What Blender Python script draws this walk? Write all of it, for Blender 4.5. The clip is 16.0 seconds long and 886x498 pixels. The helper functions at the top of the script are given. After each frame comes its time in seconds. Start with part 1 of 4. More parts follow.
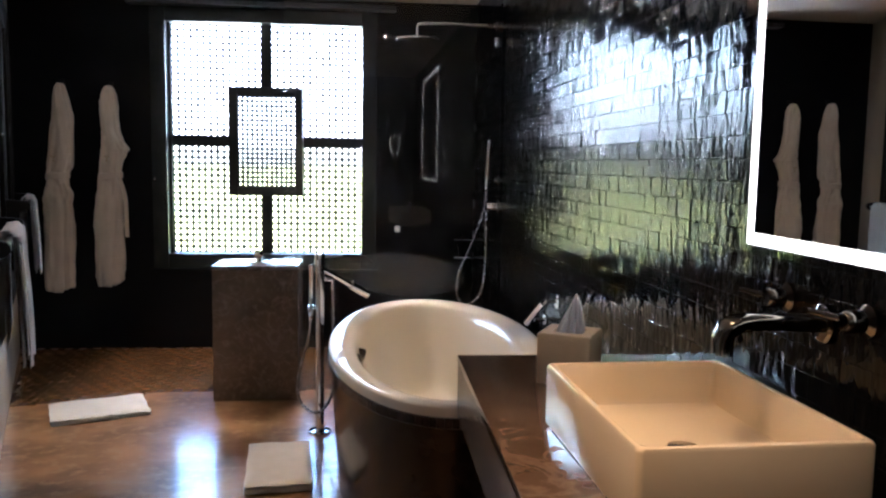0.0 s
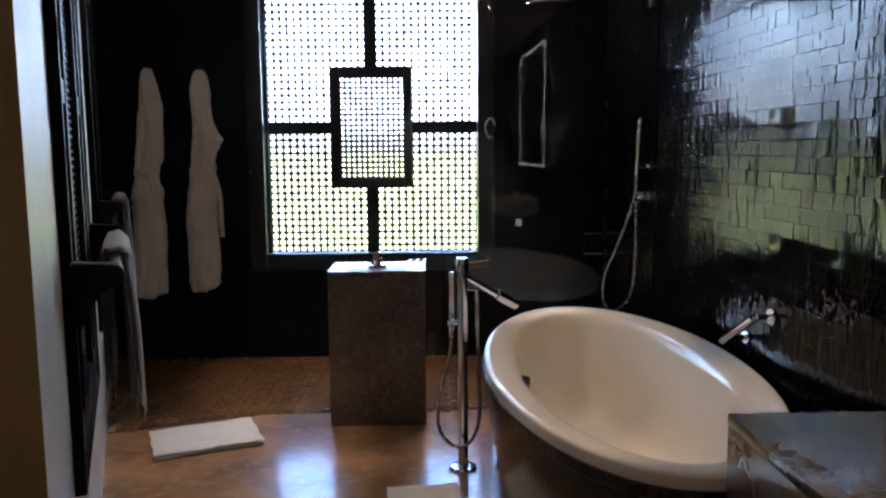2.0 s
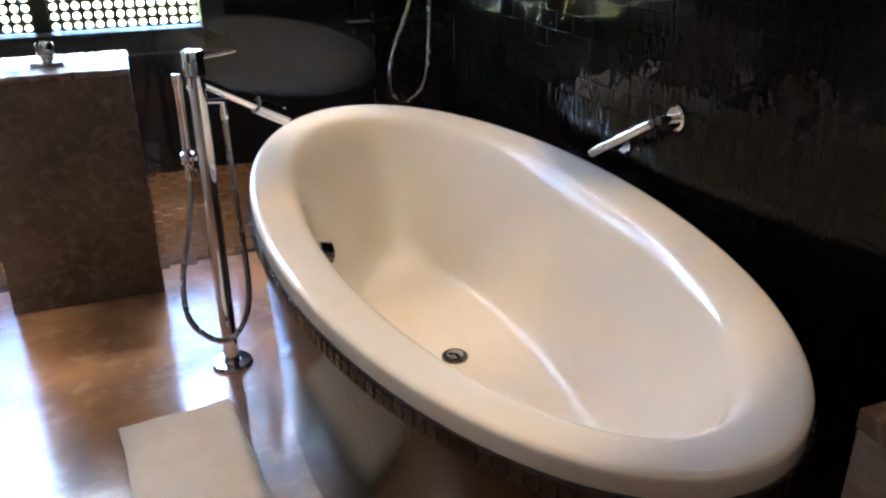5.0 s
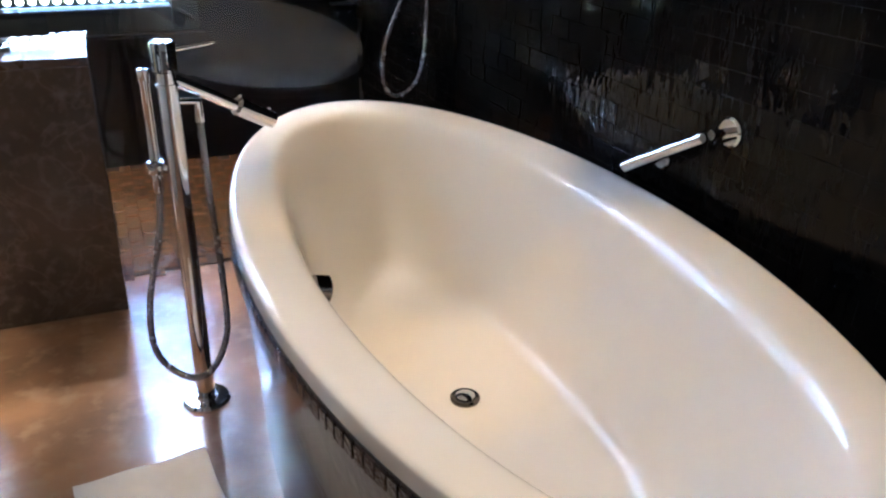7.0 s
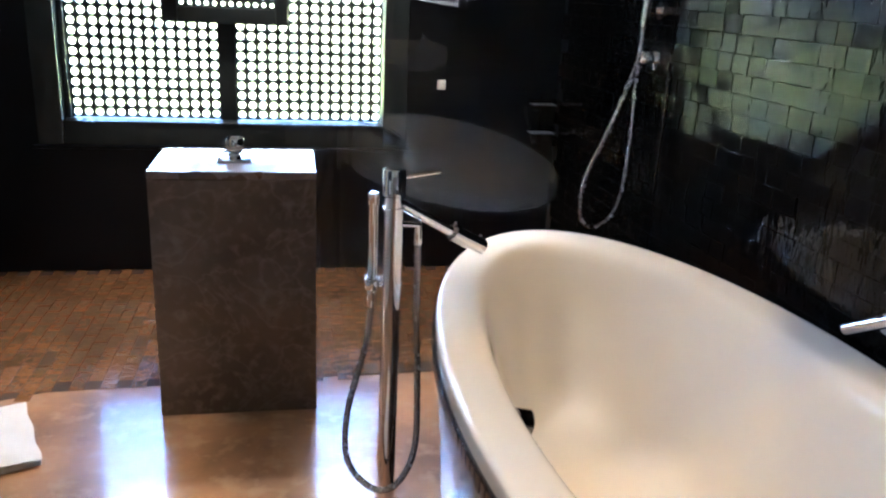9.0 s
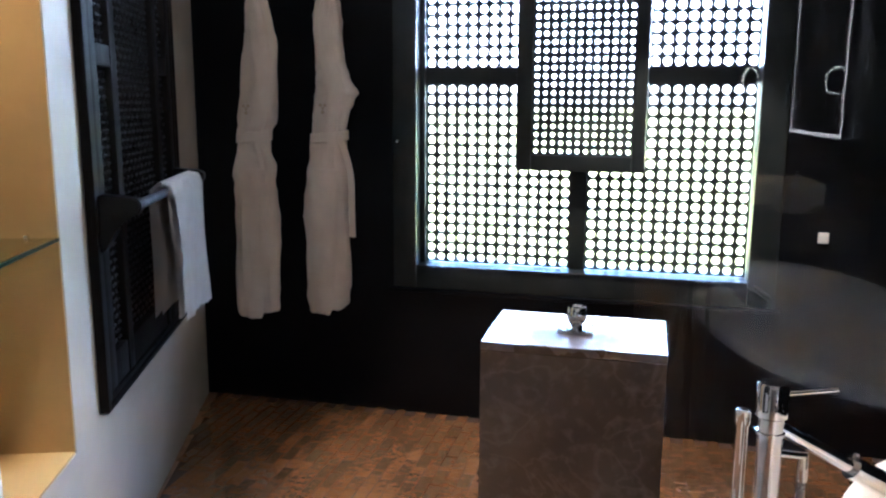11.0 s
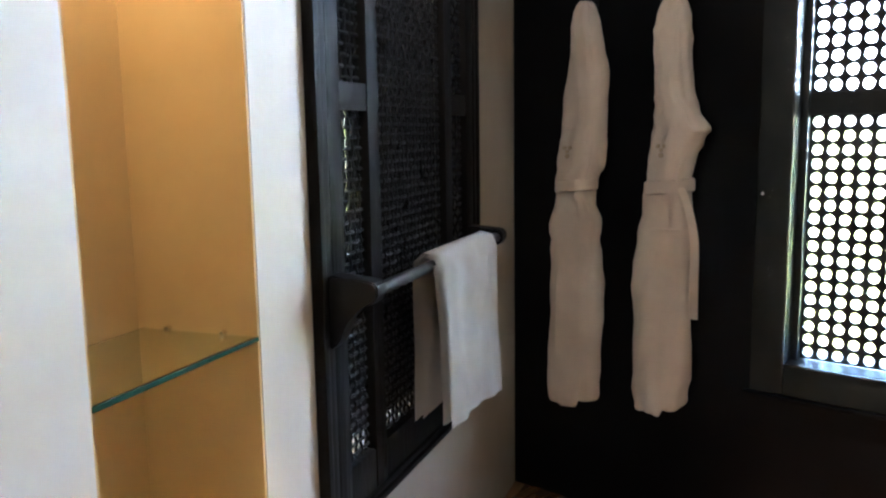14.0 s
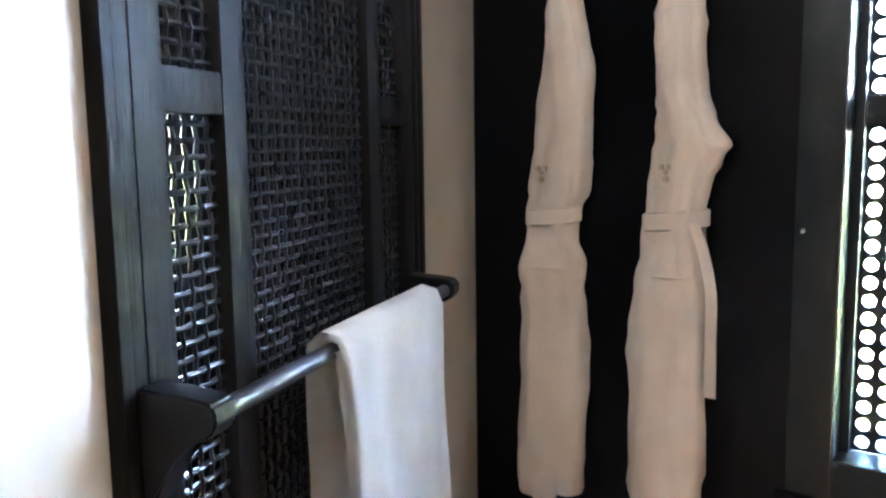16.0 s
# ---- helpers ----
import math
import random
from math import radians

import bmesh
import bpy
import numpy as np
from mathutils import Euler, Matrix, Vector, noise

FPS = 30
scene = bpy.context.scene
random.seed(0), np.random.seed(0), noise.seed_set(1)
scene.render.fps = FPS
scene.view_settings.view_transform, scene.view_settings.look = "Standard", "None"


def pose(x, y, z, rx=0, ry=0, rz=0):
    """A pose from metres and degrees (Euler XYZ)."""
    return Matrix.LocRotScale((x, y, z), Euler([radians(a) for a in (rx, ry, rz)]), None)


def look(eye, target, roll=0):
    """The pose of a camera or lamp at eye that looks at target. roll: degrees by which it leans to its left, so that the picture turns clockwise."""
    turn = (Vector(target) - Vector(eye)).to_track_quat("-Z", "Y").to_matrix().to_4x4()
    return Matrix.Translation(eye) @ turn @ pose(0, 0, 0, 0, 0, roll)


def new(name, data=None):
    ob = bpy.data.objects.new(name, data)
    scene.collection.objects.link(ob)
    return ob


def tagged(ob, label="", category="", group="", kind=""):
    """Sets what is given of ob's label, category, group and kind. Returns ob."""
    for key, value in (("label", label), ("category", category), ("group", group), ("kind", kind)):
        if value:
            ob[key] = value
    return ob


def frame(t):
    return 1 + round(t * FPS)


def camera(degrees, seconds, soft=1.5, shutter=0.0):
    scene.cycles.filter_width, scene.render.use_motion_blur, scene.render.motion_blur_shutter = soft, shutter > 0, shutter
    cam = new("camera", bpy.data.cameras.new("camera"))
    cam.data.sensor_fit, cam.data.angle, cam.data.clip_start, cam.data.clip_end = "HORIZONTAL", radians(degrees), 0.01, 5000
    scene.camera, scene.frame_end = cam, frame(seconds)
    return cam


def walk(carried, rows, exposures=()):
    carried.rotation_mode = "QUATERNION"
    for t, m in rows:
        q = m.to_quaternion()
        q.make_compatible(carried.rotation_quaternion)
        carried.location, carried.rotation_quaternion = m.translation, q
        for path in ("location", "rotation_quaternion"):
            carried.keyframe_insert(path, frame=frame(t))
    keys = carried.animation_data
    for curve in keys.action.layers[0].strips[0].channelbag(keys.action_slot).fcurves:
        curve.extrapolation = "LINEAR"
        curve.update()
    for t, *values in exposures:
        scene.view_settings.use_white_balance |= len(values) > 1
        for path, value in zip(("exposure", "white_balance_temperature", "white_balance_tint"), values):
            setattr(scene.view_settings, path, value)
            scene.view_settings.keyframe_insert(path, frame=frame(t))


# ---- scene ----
cam = camera(57.4, 16.0, soft=2.3)
PATH = [
    (0, (-0.115, 0.02, 1.286), (0.063, 2.001, 1.08), 0.9),
    (0.5, (-0.19, 0.16, 1.283), (-0.114, 2.148, 1.071), 0.4),
    (1, (-0.279, 0.337, 1.295), (-0.276, 2.326, 1.081), 0.3),
    (1.5, (-0.381, 0.504, 1.288), (-0.366, 2.49, 1.057), 1.1),
    (2, (-0.475, 0.675, 1.292), (-0.445, 2.66, 1.047), -0.5),
    (2.5, (-0.497, 0.825, 1.276), (-0.452, 2.8, 0.964), -0.4),
    (3, (-0.452, 1.072, 1.273), (-0.391, 3.025, 0.847), -0.1),
    (3.5, (-0.442, 1.265, 1.248), (-0.277, 3.167, 0.65), -0.2),
    (4, (-0.462, 1.48, 1.24), (-0.106, 3.314, 0.527), -1.3),
    (4.5, (-0.477, 1.659, 1.226), (0.093, 3.409, 0.444), -1.9),
    (7, (-0.46, 2.118, 1.193), (0.242, 3.782, 0.335), 1.2),
    (7.5, (-0.481, 2.117, 1.201), (0.164, 3.832, 0.399), 1.8),
    (8, (-0.51, 2.127, 1.212), (0.062, 3.893, 0.467), 2.1),
    (8.2, (-0.531, 2.132, 1.208), (0.01, 3.918, 0.49), 2.5),
    (10.3, (-0.575, 2.289, 1.312), (-0.734, 4.235, 0.879), 0.7),
    (10.5, (-0.575, 2.346, 1.315), (-0.837, 4.288, 0.912), 0.5),
    (11, (-0.573, 2.462, 1.315), (-1.052, 4.372, 0.963), 0.3),
    (11.5, (-0.585, 2.544, 1.315), (-1.305, 4.377, 0.97), -1.8),
    (12, (-0.623, 2.678, 1.326), (-1.56, 4.41, 0.978), -1.0),
    (12.5, (-0.647, 2.812, 1.342), (-1.745, 4.451, 1.013), -0.7),
    (13, (-0.654, 2.944, 1.347), (-1.807, 4.545, 1.019), -1.3),
    (13.5, (-0.667, 3.087, 1.348), (-1.899, 4.634, 1.054), -0.7),
    (14, (-0.722, 3.188, 1.359), (-2.011, 4.691, 1.076), -0.9),
    (14.5, (-0.851, 3.323, 1.363), (-2.111, 4.853, 1.093), -1.9),
    (15, (-0.945, 3.434, 1.363), (-2.186, 4.979, 1.097), -1.2),
    (15.5, (-1.002, 3.564, 1.356), (-2.242, 5.11, 1.082), -1.2),
    (16, (-1.059, 3.754, 1.362), (-2.312, 5.293, 1.112), -0.8),
]
EXPOSURES = [(0, 5.30, 5100, 14), (0.5, 5.05, 5100, 14), (1, 4.65, 5050, 14), (3, 4.60, 5050, 14), (4, 5.25, 4950, 12), (4.5, 5.45, 4950, 12), (7, 5.55, 4700, 11), (8, 5.55, 4750, 11), (10.5, 5.85, 4650, 13), (11, 5.85, 4700, 13), (12, 5.55, 4850, 12),
             (13, 6.05, 5200, 11), (14, 6.20, 5250, 11), (14.5, 6.60, 5000, 11), (15, 6.90, 4850, 11), (15.5, 6.95, 4850, 11), (16, 7.20, 4900, 11)]
walk(cam, [(t, look(eye, target, roll)) for t, eye, target, roll in PATH], EXPOSURES)

# ---- daylight ----
world = bpy.data.worlds.new("sky")
scene.world = world
world.use_nodes = True
nt = world.node_tree
sky = nt.nodes.new("ShaderNodeTexSky")
sky.sky_type = 'NISHITA'
sky.sun_disc = False
sky.sun_elevation = radians(48)
sky.sun_rotation = radians(200)
sky.air_density = 1.2
sky.dust_density = 2.0
nt.links.new(sky.outputs[0], nt.nodes["Background"].inputs[0])
nt.nodes["Background"].inputs[1].default_value = 0.15
sun_data = bpy.data.lights.new("sun", 'SUN')
sun_data.energy, sun_data.angle, sun_data.color = 5.0, radians(0.5), (1.0, 0.95, 0.86)
sun = new("sun", sun_data)
sun.matrix_world = look((-2.0, -6.0, 9.0), (0, 0, 0))


def downlight(x, y, z, watts, target=None, size=70, colour=(1.0, 0.72, 0.44), radius=0.03):
    data = bpy.data.lights.new("downlight", 'SPOT')
    data.energy, data.spot_size, data.spot_blend = watts, radians(size), 0.3
    data.color, data.shadow_soft_size = colour, radius
    ob = new("downlight_bulb", data)
    ob.matrix_world = look((x, y, z), target or (x, y + 0.001, 0))


# added area lamp outside the upper window, reinforcing the hazy bright sky's daylight
opening = bpy.data.lights.new("window_daylight_fill", 'AREA')
opening.shape, opening.size, opening.size_y = 'RECTANGLE', 1.5, 0.85
opening.energy, opening.color = 3.0, (0.90, 0.95, 1.0)
new("window_daylight_fill", opening).matrix_world = look((-0.83, 6.0, 1.82), (-0.83, 5.0, 1.74))

CEIL = 2.38
WARM, AMBER, NEUTRAL_FILL, GOLD = (1.0, 0.72, 0.44), (1.0, 0.58, 0.27), (1.0, 0.84, 0.66), (1.0, 0.56, 0.19)
# the last two rows are added fills for the wet floor and the robes
SPOTS = [(0.08, 1.20, 3.2, 54, AMBER), (0.17, 2.06, 0.4, 50, AMBER), (0.04, 3.12, 1.6, 40, GOLD), (0.12, 3.92, 1.4, 32, GOLD), (-0.95, 2.9, 0.6, 64, WARM),
         (-1.42, 3.98, 2.8, 37, WARM), (-0.455, 5.15, 3.5, 66, WARM), (-1.06, 4.98, 1.5, 36, WARM), (-1.5, 3.95, 0.25, 60, NEUTRAL_FILL)]
for sx, sy, watts, size, tone in SPOTS:
    downlight(sx, sy, CEIL - 0.035, watts, target=(-2.08, 5.3, 1.1) if tone == NEUTRAL_FILL else None, size=size, colour=tone, radius=0.26 if sy < 2 else 0.015)


# ---- materials ----
def ramp_mix(nodes, links, fac, a, b):
    m = nodes.new("ShaderNodeMix")
    m.data_type = 'RGBA'
    links.new(fac, m.inputs[0])
    for sock, v in ((m.inputs[6], a), (m.inputs[7], b)):
        if isinstance(v, tuple):
            sock.default_value = (*v, 1)
        else:
            links.new(v, sock)
    return m.outputs[2]


def material(name, base, second=None, scale=6.0, fine=80.0, rough=0.5, rough_var=0.1, bump=0.15, metal=0.0, spec=0.5,
             coat=0.0, stretch=(1, 1, 1), third=None, vary=0.0, sheen=0.0, depth=0.004, contrast=(0.35, 0.65), veins=None, coat_rough=0.05, coat_ior=1.5):
    """A surface with broad mottling, fine grain and relief."""
    m = bpy.data.materials.new(name)
    m.use_nodes = True
    nodes, links = m.node_tree.nodes, m.node_tree.links
    bsdf = nodes["Principled BSDF"]
    geo = nodes.new("ShaderNodeNewGeometry")
    mapping = nodes.new("ShaderNodeMapping")
    mapping.inputs["Scale"].default_value = stretch
    links.new(geo.outputs["Position"], mapping.inputs[0])
    broad = nodes.new("ShaderNodeTexNoise")
    broad.inputs["Scale"].default_value, broad.inputs["Detail"].default_value = scale, 5
    grain = nodes.new("ShaderNodeTexNoise")
    grain.inputs["Scale"].default_value, grain.inputs["Detail"].default_value = fine, 3
    links.new(mapping.outputs[0], broad.inputs["Vector"])
    links.new(mapping.outputs[0], grain.inputs["Vector"])
    spread = nodes.new("ShaderNodeMapRange")
    spread.inputs[1].default_value, spread.inputs[2].default_value = contrast
    links.new(broad.outputs[0], spread.inputs[0])
    col = ramp_mix(nodes, links, spread.outputs[0], base, second or tuple(c * 0.8 for c in base))
    if third:
        s2 = nodes.new("ShaderNodeMapRange")
        s2.inputs[1].default_value, s2.inputs[2].default_value = 0.5, 0.72
        links.new(grain.outputs[0], s2.inputs[0])
        col = ramp_mix(nodes, links, s2.outputs[0], col, third)
    if veins:
        vn = nodes.new("ShaderNodeTexNoise")
        vn.inputs["Scale"].default_value, vn.inputs["Detail"].default_value, vn.inputs["Distortion"].default_value = 5.0, 4, 1.2
        links.new(mapping.outputs[0], vn.inputs["Vector"])
        off = nodes.new("ShaderNodeMath")
        off.operation = 'SUBTRACT'
        off.inputs[1].default_value = 0.5
        links.new(vn.outputs[0], off.inputs[0])
        mag_n = nodes.new("ShaderNodeMath")
        mag_n.operation = 'ABSOLUTE'
        links.new(off.outputs[0], mag_n.inputs[0])
        line = nodes.new("ShaderNodeMapRange")
        line.inputs[1].default_value, line.inputs[2].default_value, line.inputs[3].default_value, line.inputs[4].default_value = 0.0, 0.03, 0.22, 0.0
        links.new(mag_n.outputs[0], line.inputs[0])
        col = ramp_mix(nodes, links, line.outputs[0], col, veins)
    if vary:
        info = nodes.new("ShaderNodeObjectInfo")
        hsv = nodes.new("ShaderNodeHueSaturation")
        mr = nodes.new("ShaderNodeMapRange")
        mr.inputs[3].default_value, mr.inputs[4].default_value = 1 - vary, 1 + vary
        links.new(info.outputs["Random"], mr.inputs[0])
        links.new(mr.outputs[0], hsv.inputs["Value"])
        links.new(col, hsv.inputs["Color"])
        col = hsv.outputs[0]
    links.new(col, bsdf.inputs["Base Color"])
    rr = nodes.new("ShaderNodeMapRange")
    rr.inputs[3].default_value, rr.inputs[4].default_value = max(0.0, rough - rough_var), min(1.0, rough + rough_var)
    links.new(broad.outputs[0], rr.inputs[0])
    links.new(rr.outputs[0], bsdf.inputs["Roughness"])
    bsdf.inputs["Metallic"].default_value = metal
    bsdf.inputs["Specular IOR Level"].default_value = spec
    bsdf.inputs["Coat Weight"].default_value = coat
    bsdf.inputs["Coat Roughness"].default_value = coat_rough
    bsdf.inputs["Coat IOR"].default_value = coat_ior
    bsdf.inputs["Sheen Weight"].default_value = sheen
    if bump:
        bp = nodes.new("ShaderNodeBump")
        bp.inputs["Strength"].default_value, bp.inputs["Distance"].default_value = bump, depth
        links.new(grain.outputs[0], bp.inputs["Height"])
        links.new(bp.outputs[0], bsdf.inputs["Normal"])
    return m


def glowing(name, colour, strength):
    m = bpy.data.materials.new(name)
    m.use_nodes = True
    b = m.node_tree.nodes["Principled BSDF"]
    b.inputs["Base Color"].default_value = (0.8, 0.8, 0.8, 1)
    b.inputs["Emission Color"].default_value = (*colour, 1)
    b.inputs["Emission Strength"].default_value = strength
    return m


def clear_glass(name, tint=(1, 1, 1), rough=0.0, ior=1.5):
    m = bpy.data.materials.new(name)
    m.use_nodes = True
    b = m.node_tree.nodes["Principled BSDF"]
    b.inputs["Base Color"].default_value = (*tint, 1)
    b.inputs["Roughness"].default_value = rough
    b.inputs["Transmission Weight"].default_value = 1.0
    b.inputs["IOR"].default_value = ior
    return m


BLACK_PLASTER = material("black_polished_plaster", (0.0014, 0.0017, 0.0026), (0.0034, 0.0038, 0.0052), scale=3.5, fine=30, rough=0.36, rough_var=0.12, bump=0.12, spec=0.17)
ZELLIGE = material("black_zellige_glaze", (0.004, 0.0044, 0.005), (0.010, 0.009, 0.0075), scale=9, fine=24, rough=0.05, rough_var=0.03, bump=0.65, spec=0.165, depth=0.008, stretch=(1, 1, 0.35))
FLOOR_GROUT = material("brown_floor_grout", (0.045, 0.024, 0.012), (0.03, 0.016, 0.009), rough=0.8, bump=0.3, fine=200)
GROUT = material("dark_grout", (0.004, 0.004, 0.004), (0.007, 0.006, 0.006), rough=0.9, bump=0.3, fine=200)
WHITE_PLASTER = material("warm_white_plaster", (0.54, 0.50, 0.415), (0.46, 0.42, 0.34), scale=2.5, fine=14, rough=0.45, rough_var=0.12, bump=0.25, depth=0.006)
OCHRE_PLASTER = material("ochre_plaster", (0.54, 0.375, 0.16), (0.46, 0.31, 0.12), scale=3, fine=12, rough=0.5, bump=0.2, depth=0.006)
CEILING_PAINT = material("cream_ceiling_paint", (0.62, 0.54, 0.43), (0.57, 0.49, 0.39), scale=2, rough=0.7, bump=0.1)
FLOOR_CEMENT = material("polished_brown_cement", (0.41, 0.215, 0.088), (0.19, 0.096, 0.041), scale=4.0, fine=17, coat=1.0, coat_rough=0.13, coat_ior=1.85, rough=0.34, rough_var=0.12, bump=0.03, third=(0.42, 0.265, 0.145), spec=0.9, contrast=(0.36, 0.64))
WET_TILE = material("brown_glazed_floor_tile", (0.21, 0.104, 0.037), (0.12, 0.059, 0.0225), scale=5, fine=42, rough=0.2, rough_var=0.06, bump=0.5, third=(0.21, 0.11, 0.055), vary=0.25, depth=0.007, coat=1.0, coat_rough=0.09, coat_ior=1.6)
MARBLE = material("dark_brown_marble", (0.130, 0.097, 0.071), (0.078, 0.057, 0.043), scale=4.5, fine=30, rough=0.24, rough_var=0.08, bump=0.02, third=(0.145, 0.115, 0.088), contrast=(0.3, 0.7), veins=(0.26, 0.21, 0.16))
PEDESTAL_TOP = material("mirror_polished_brown_marble", (0.115, 0.080, 0.055), (0.070, 0.048, 0.034), scale=4.5, fine=26, rough=0.28, rough_var=0.04, bump=0.01, contrast=(0.25, 0.75), veins=(0.30, 0.24, 0.18), spec=0.8, coat=1.0, coat_rough=0.14, coat_ior=1.8)
MARBLE_POLISHED = material("polished_brown_marble", (0.115, 0.070, 0.042), (0.060, 0.037, 0.024), scale=4.5, fine=26, rough=0.10, rough_var=0.04, bump=0.01, third=(0.14, 0.095, 0.06), contrast=(0.25, 0.75), veins=(0.30, 0.21, 0.14), spec=0.36)
ENAMEL = material("white_enamel", (0.80, 0.785, 0.75), (0.78, 0.765, 0.73), scale=3, rough=0.035, rough_var=0.01, bump=0.0, spec=0.5)
CERAMIC = material("cream_ceramic", (0.78, 0.65, 0.45), (0.75, 0.62, 0.42), scale=4, rough=0.12, rough_var=0.03, bump=0.0)
TUB_SIDE = material("dark_brown_glazed_skirt", (0.012, 0.009, 0.008), (0.022, 0.016, 0.013), scale=12, fine=45, rough=0.16, rough_var=0.05, bump=0.25, depth=0.004)
EDGE_TILE = material("brown_black_edge_tile", (0.035, 0.026, 0.024), (0.02, 0.015, 0.016), scale=30, fine=120, rough=0.12, bump=0.3, vary=0.5)
CHROME = material("chrome", (0.78, 0.78, 0.79), (0.72, 0.72, 0.73), scale=10, rough=0.07, rough_var=0.03, bump=0.0, metal=1.0)
DARK_CHROME = material("darker_chrome", (0.17, 0.155, 0.14), (0.12, 0.11, 0.10), scale=12, rough=0.10, rough_var=0.04, bump=0.0, metal=1.0)
STEEL = material("brushed_dark_steel", (0.10, 0.10, 0.103), (0.065, 0.065, 0.068), scale=20, fine=200, rough=0.42, metal=0.9, bump=0.1)
BLACK_METAL = material("blackened_iron", (0.006, 0.006, 0.0065), (0.010, 0.010, 0.011), scale=14, fine=150, rough=0.45, bump=0.2, spec=0.2)
BLACK_WOOD = material("black_stained_oak", (0.006, 0.0055, 0.005), (0.0125, 0.0115, 0.0105), scale=9, fine=60, spec=0.09, rough=0.5, rough_var=0.1, bump=0.6, stretch=(1.6, 1.6, 0.12), depth=0.003)
BEAD = material("glossy_dark_bead", (0.05, 0.056, 0.056), (0.035, 0.04, 0.04), scale=12, rough=0.16, bump=0.0, spec=0.8)
RATTAN = material("black_woven_cane", (0.005, 0.005, 0.0055), (0.010, 0.010, 0.0105), scale=30, fine=200, rough=0.30, bump=0.2, spec=0.32)
LATTICE_WOOD = material("dark_green_black_painted_lattice", (0.012, 0.0155, 0.016), (0.020, 0.024, 0.024), scale=10, fine=90, rough=0.42, bump=0.2, spec=0.25)
TERRY = material("white_terry_cloth", (0.80, 0.77, 0.73), (0.74, 0.71, 0.66), scale=14, fine=420, rough=0.95, bump=0.9, sheen=0.4, depth=0.004)
ROBE_CLOTH = material("ecru_waffle_cotton", (0.60, 0.53, 0.44), (0.54, 0.47, 0.385), scale=9, fine=330, rough=0.95, bump=0.6, sheen=0.25, depth=0.003)
EMBROIDERY = material("tan_embroidery", (0.46, 0.38, 0.28), (0.40, 0.33, 0.24), fine=300, rough=0.9, bump=0.6)
TISSUE_COVER = material("cream_stitched_leather", (0.66, 0.55, 0.40), (0.60, 0.49, 0.35), scale=14, fine=190, rough=0.55, bump=0.3)
TISSUE_PAPER = material("white_tissue_paper", (0.82, 0.82, 0.83), (0.78, 0.78, 0.79), scale=10, rough=0.9, bump=0.2)
WHITE_PLASTIC = material("white_plastic", (0.75, 0.75, 0.73), rough=0.4, bump=0.0)
RUBBER_HOSE = material("ribbed_metal_hose", (0.45, 0.45, 0.46), (0.3, 0.3, 0.31), scale=60, fine=400, rough=0.25, metal=1.0, bump=0.8)
LAWN = material("lawn", (0.19, 0.195, 0.03), (0.22, 0.21, 0.05), scale=0.5, fine=12, rough=0.9, bump=0.6, third=(0.15, 0.14, 0.06))
# plaster of the unseen closing walls, its colour darkened to stand for shade
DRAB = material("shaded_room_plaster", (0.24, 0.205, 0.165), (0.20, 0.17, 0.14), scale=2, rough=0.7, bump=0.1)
BAND_GROUT = material("grey_brown_grout", (0.13, 0.11, 0.095), (0.09, 0.076, 0.066), scale=20, rough=0.8, bump=0.3, fine=200)
SHELF_EDGE = material("green_glass_edge", (0.018, 0.065, 0.05), (0.012, 0.045, 0.035), scale=20, rough=0.15, bump=0.0)
LED = glowing("warm_white_led", (1.0, 0.86, 0.64), 0.13)
LED_RING = glowing("yellow_white_led", (1.0, 0.93, 0.62), 0.11)
BULB = glowing("warm_bulb_face", (1.0, 0.74, 0.46), 8.0)
GLASS = clear_glass("clear_glass")
SCREEN_GLASS = clear_glass("thin_screen_glass", ior=1.4)
GREEN_GLASS = clear_glass("green_edged_glass", (0.86, 0.97, 0.92))
MIRROR = material("silver_mirror", (0.88, 0.88, 0.88), (0.88, 0.88, 0.88), rough=0.0, rough_var=0.0, bump=0.0, metal=1.0)


# ---- mesh helpers ----
def box(bm, x0, x1, y0, y1, z0, z1, bevel=0.0, seg=2):
    vs = [bm.verts.new((x, y, z)) for z in (z0, z1) for y in (y0, y1) for x in (x0, x1)]
    fs = [bm.faces.new([vs[i] for i in q]) for q in ((0, 2, 3, 1), (4, 5, 7, 6), (0, 1, 5, 4), (2, 6, 7, 3), (0, 4, 6, 2), (1, 3, 7, 5))]
    if bevel:
        es = list({e for f in fs for e in f.edges})
        bmesh.ops.bevel(bm, geom=es, offset=bevel, segments=seg, affect='EDGES', profile=0.6)
    return bm


def tube(bm, pts, r, seg=10, caps=True):
    """A round rod through points; r is one radius or one for each point."""
    pts = [Vector(p) for p in pts]
    rs = r if isinstance(r, (list, tuple)) else [r] * len(pts)
    rings, up = [], None
    for i, p in enumerate(pts):
        d = (pts[min(i + 1, len(pts) - 1)] - pts[max(i - 1, 0)]).normalized()
        if up is None:
            up = d.orthogonal().normalized()
        up = (up - d * up.dot(d)).normalized()
        side = d.cross(up)
        rings.append([bm.verts.new(p + (up * math.cos(a) + side * math.sin(a)) * rs[i]) for a in (2 * math.pi * k / seg for k in range(seg))])
    for a, b in zip(rings, rings[1:]):
        for k in range(seg):
            bm.faces.new((a[k], a[(k + 1) % seg], b[(k + 1) % seg], b[k]))
    if caps:
        bm.faces.new(rings[0][::-1])
        bm.faces.new(rings[-1])
    return bm


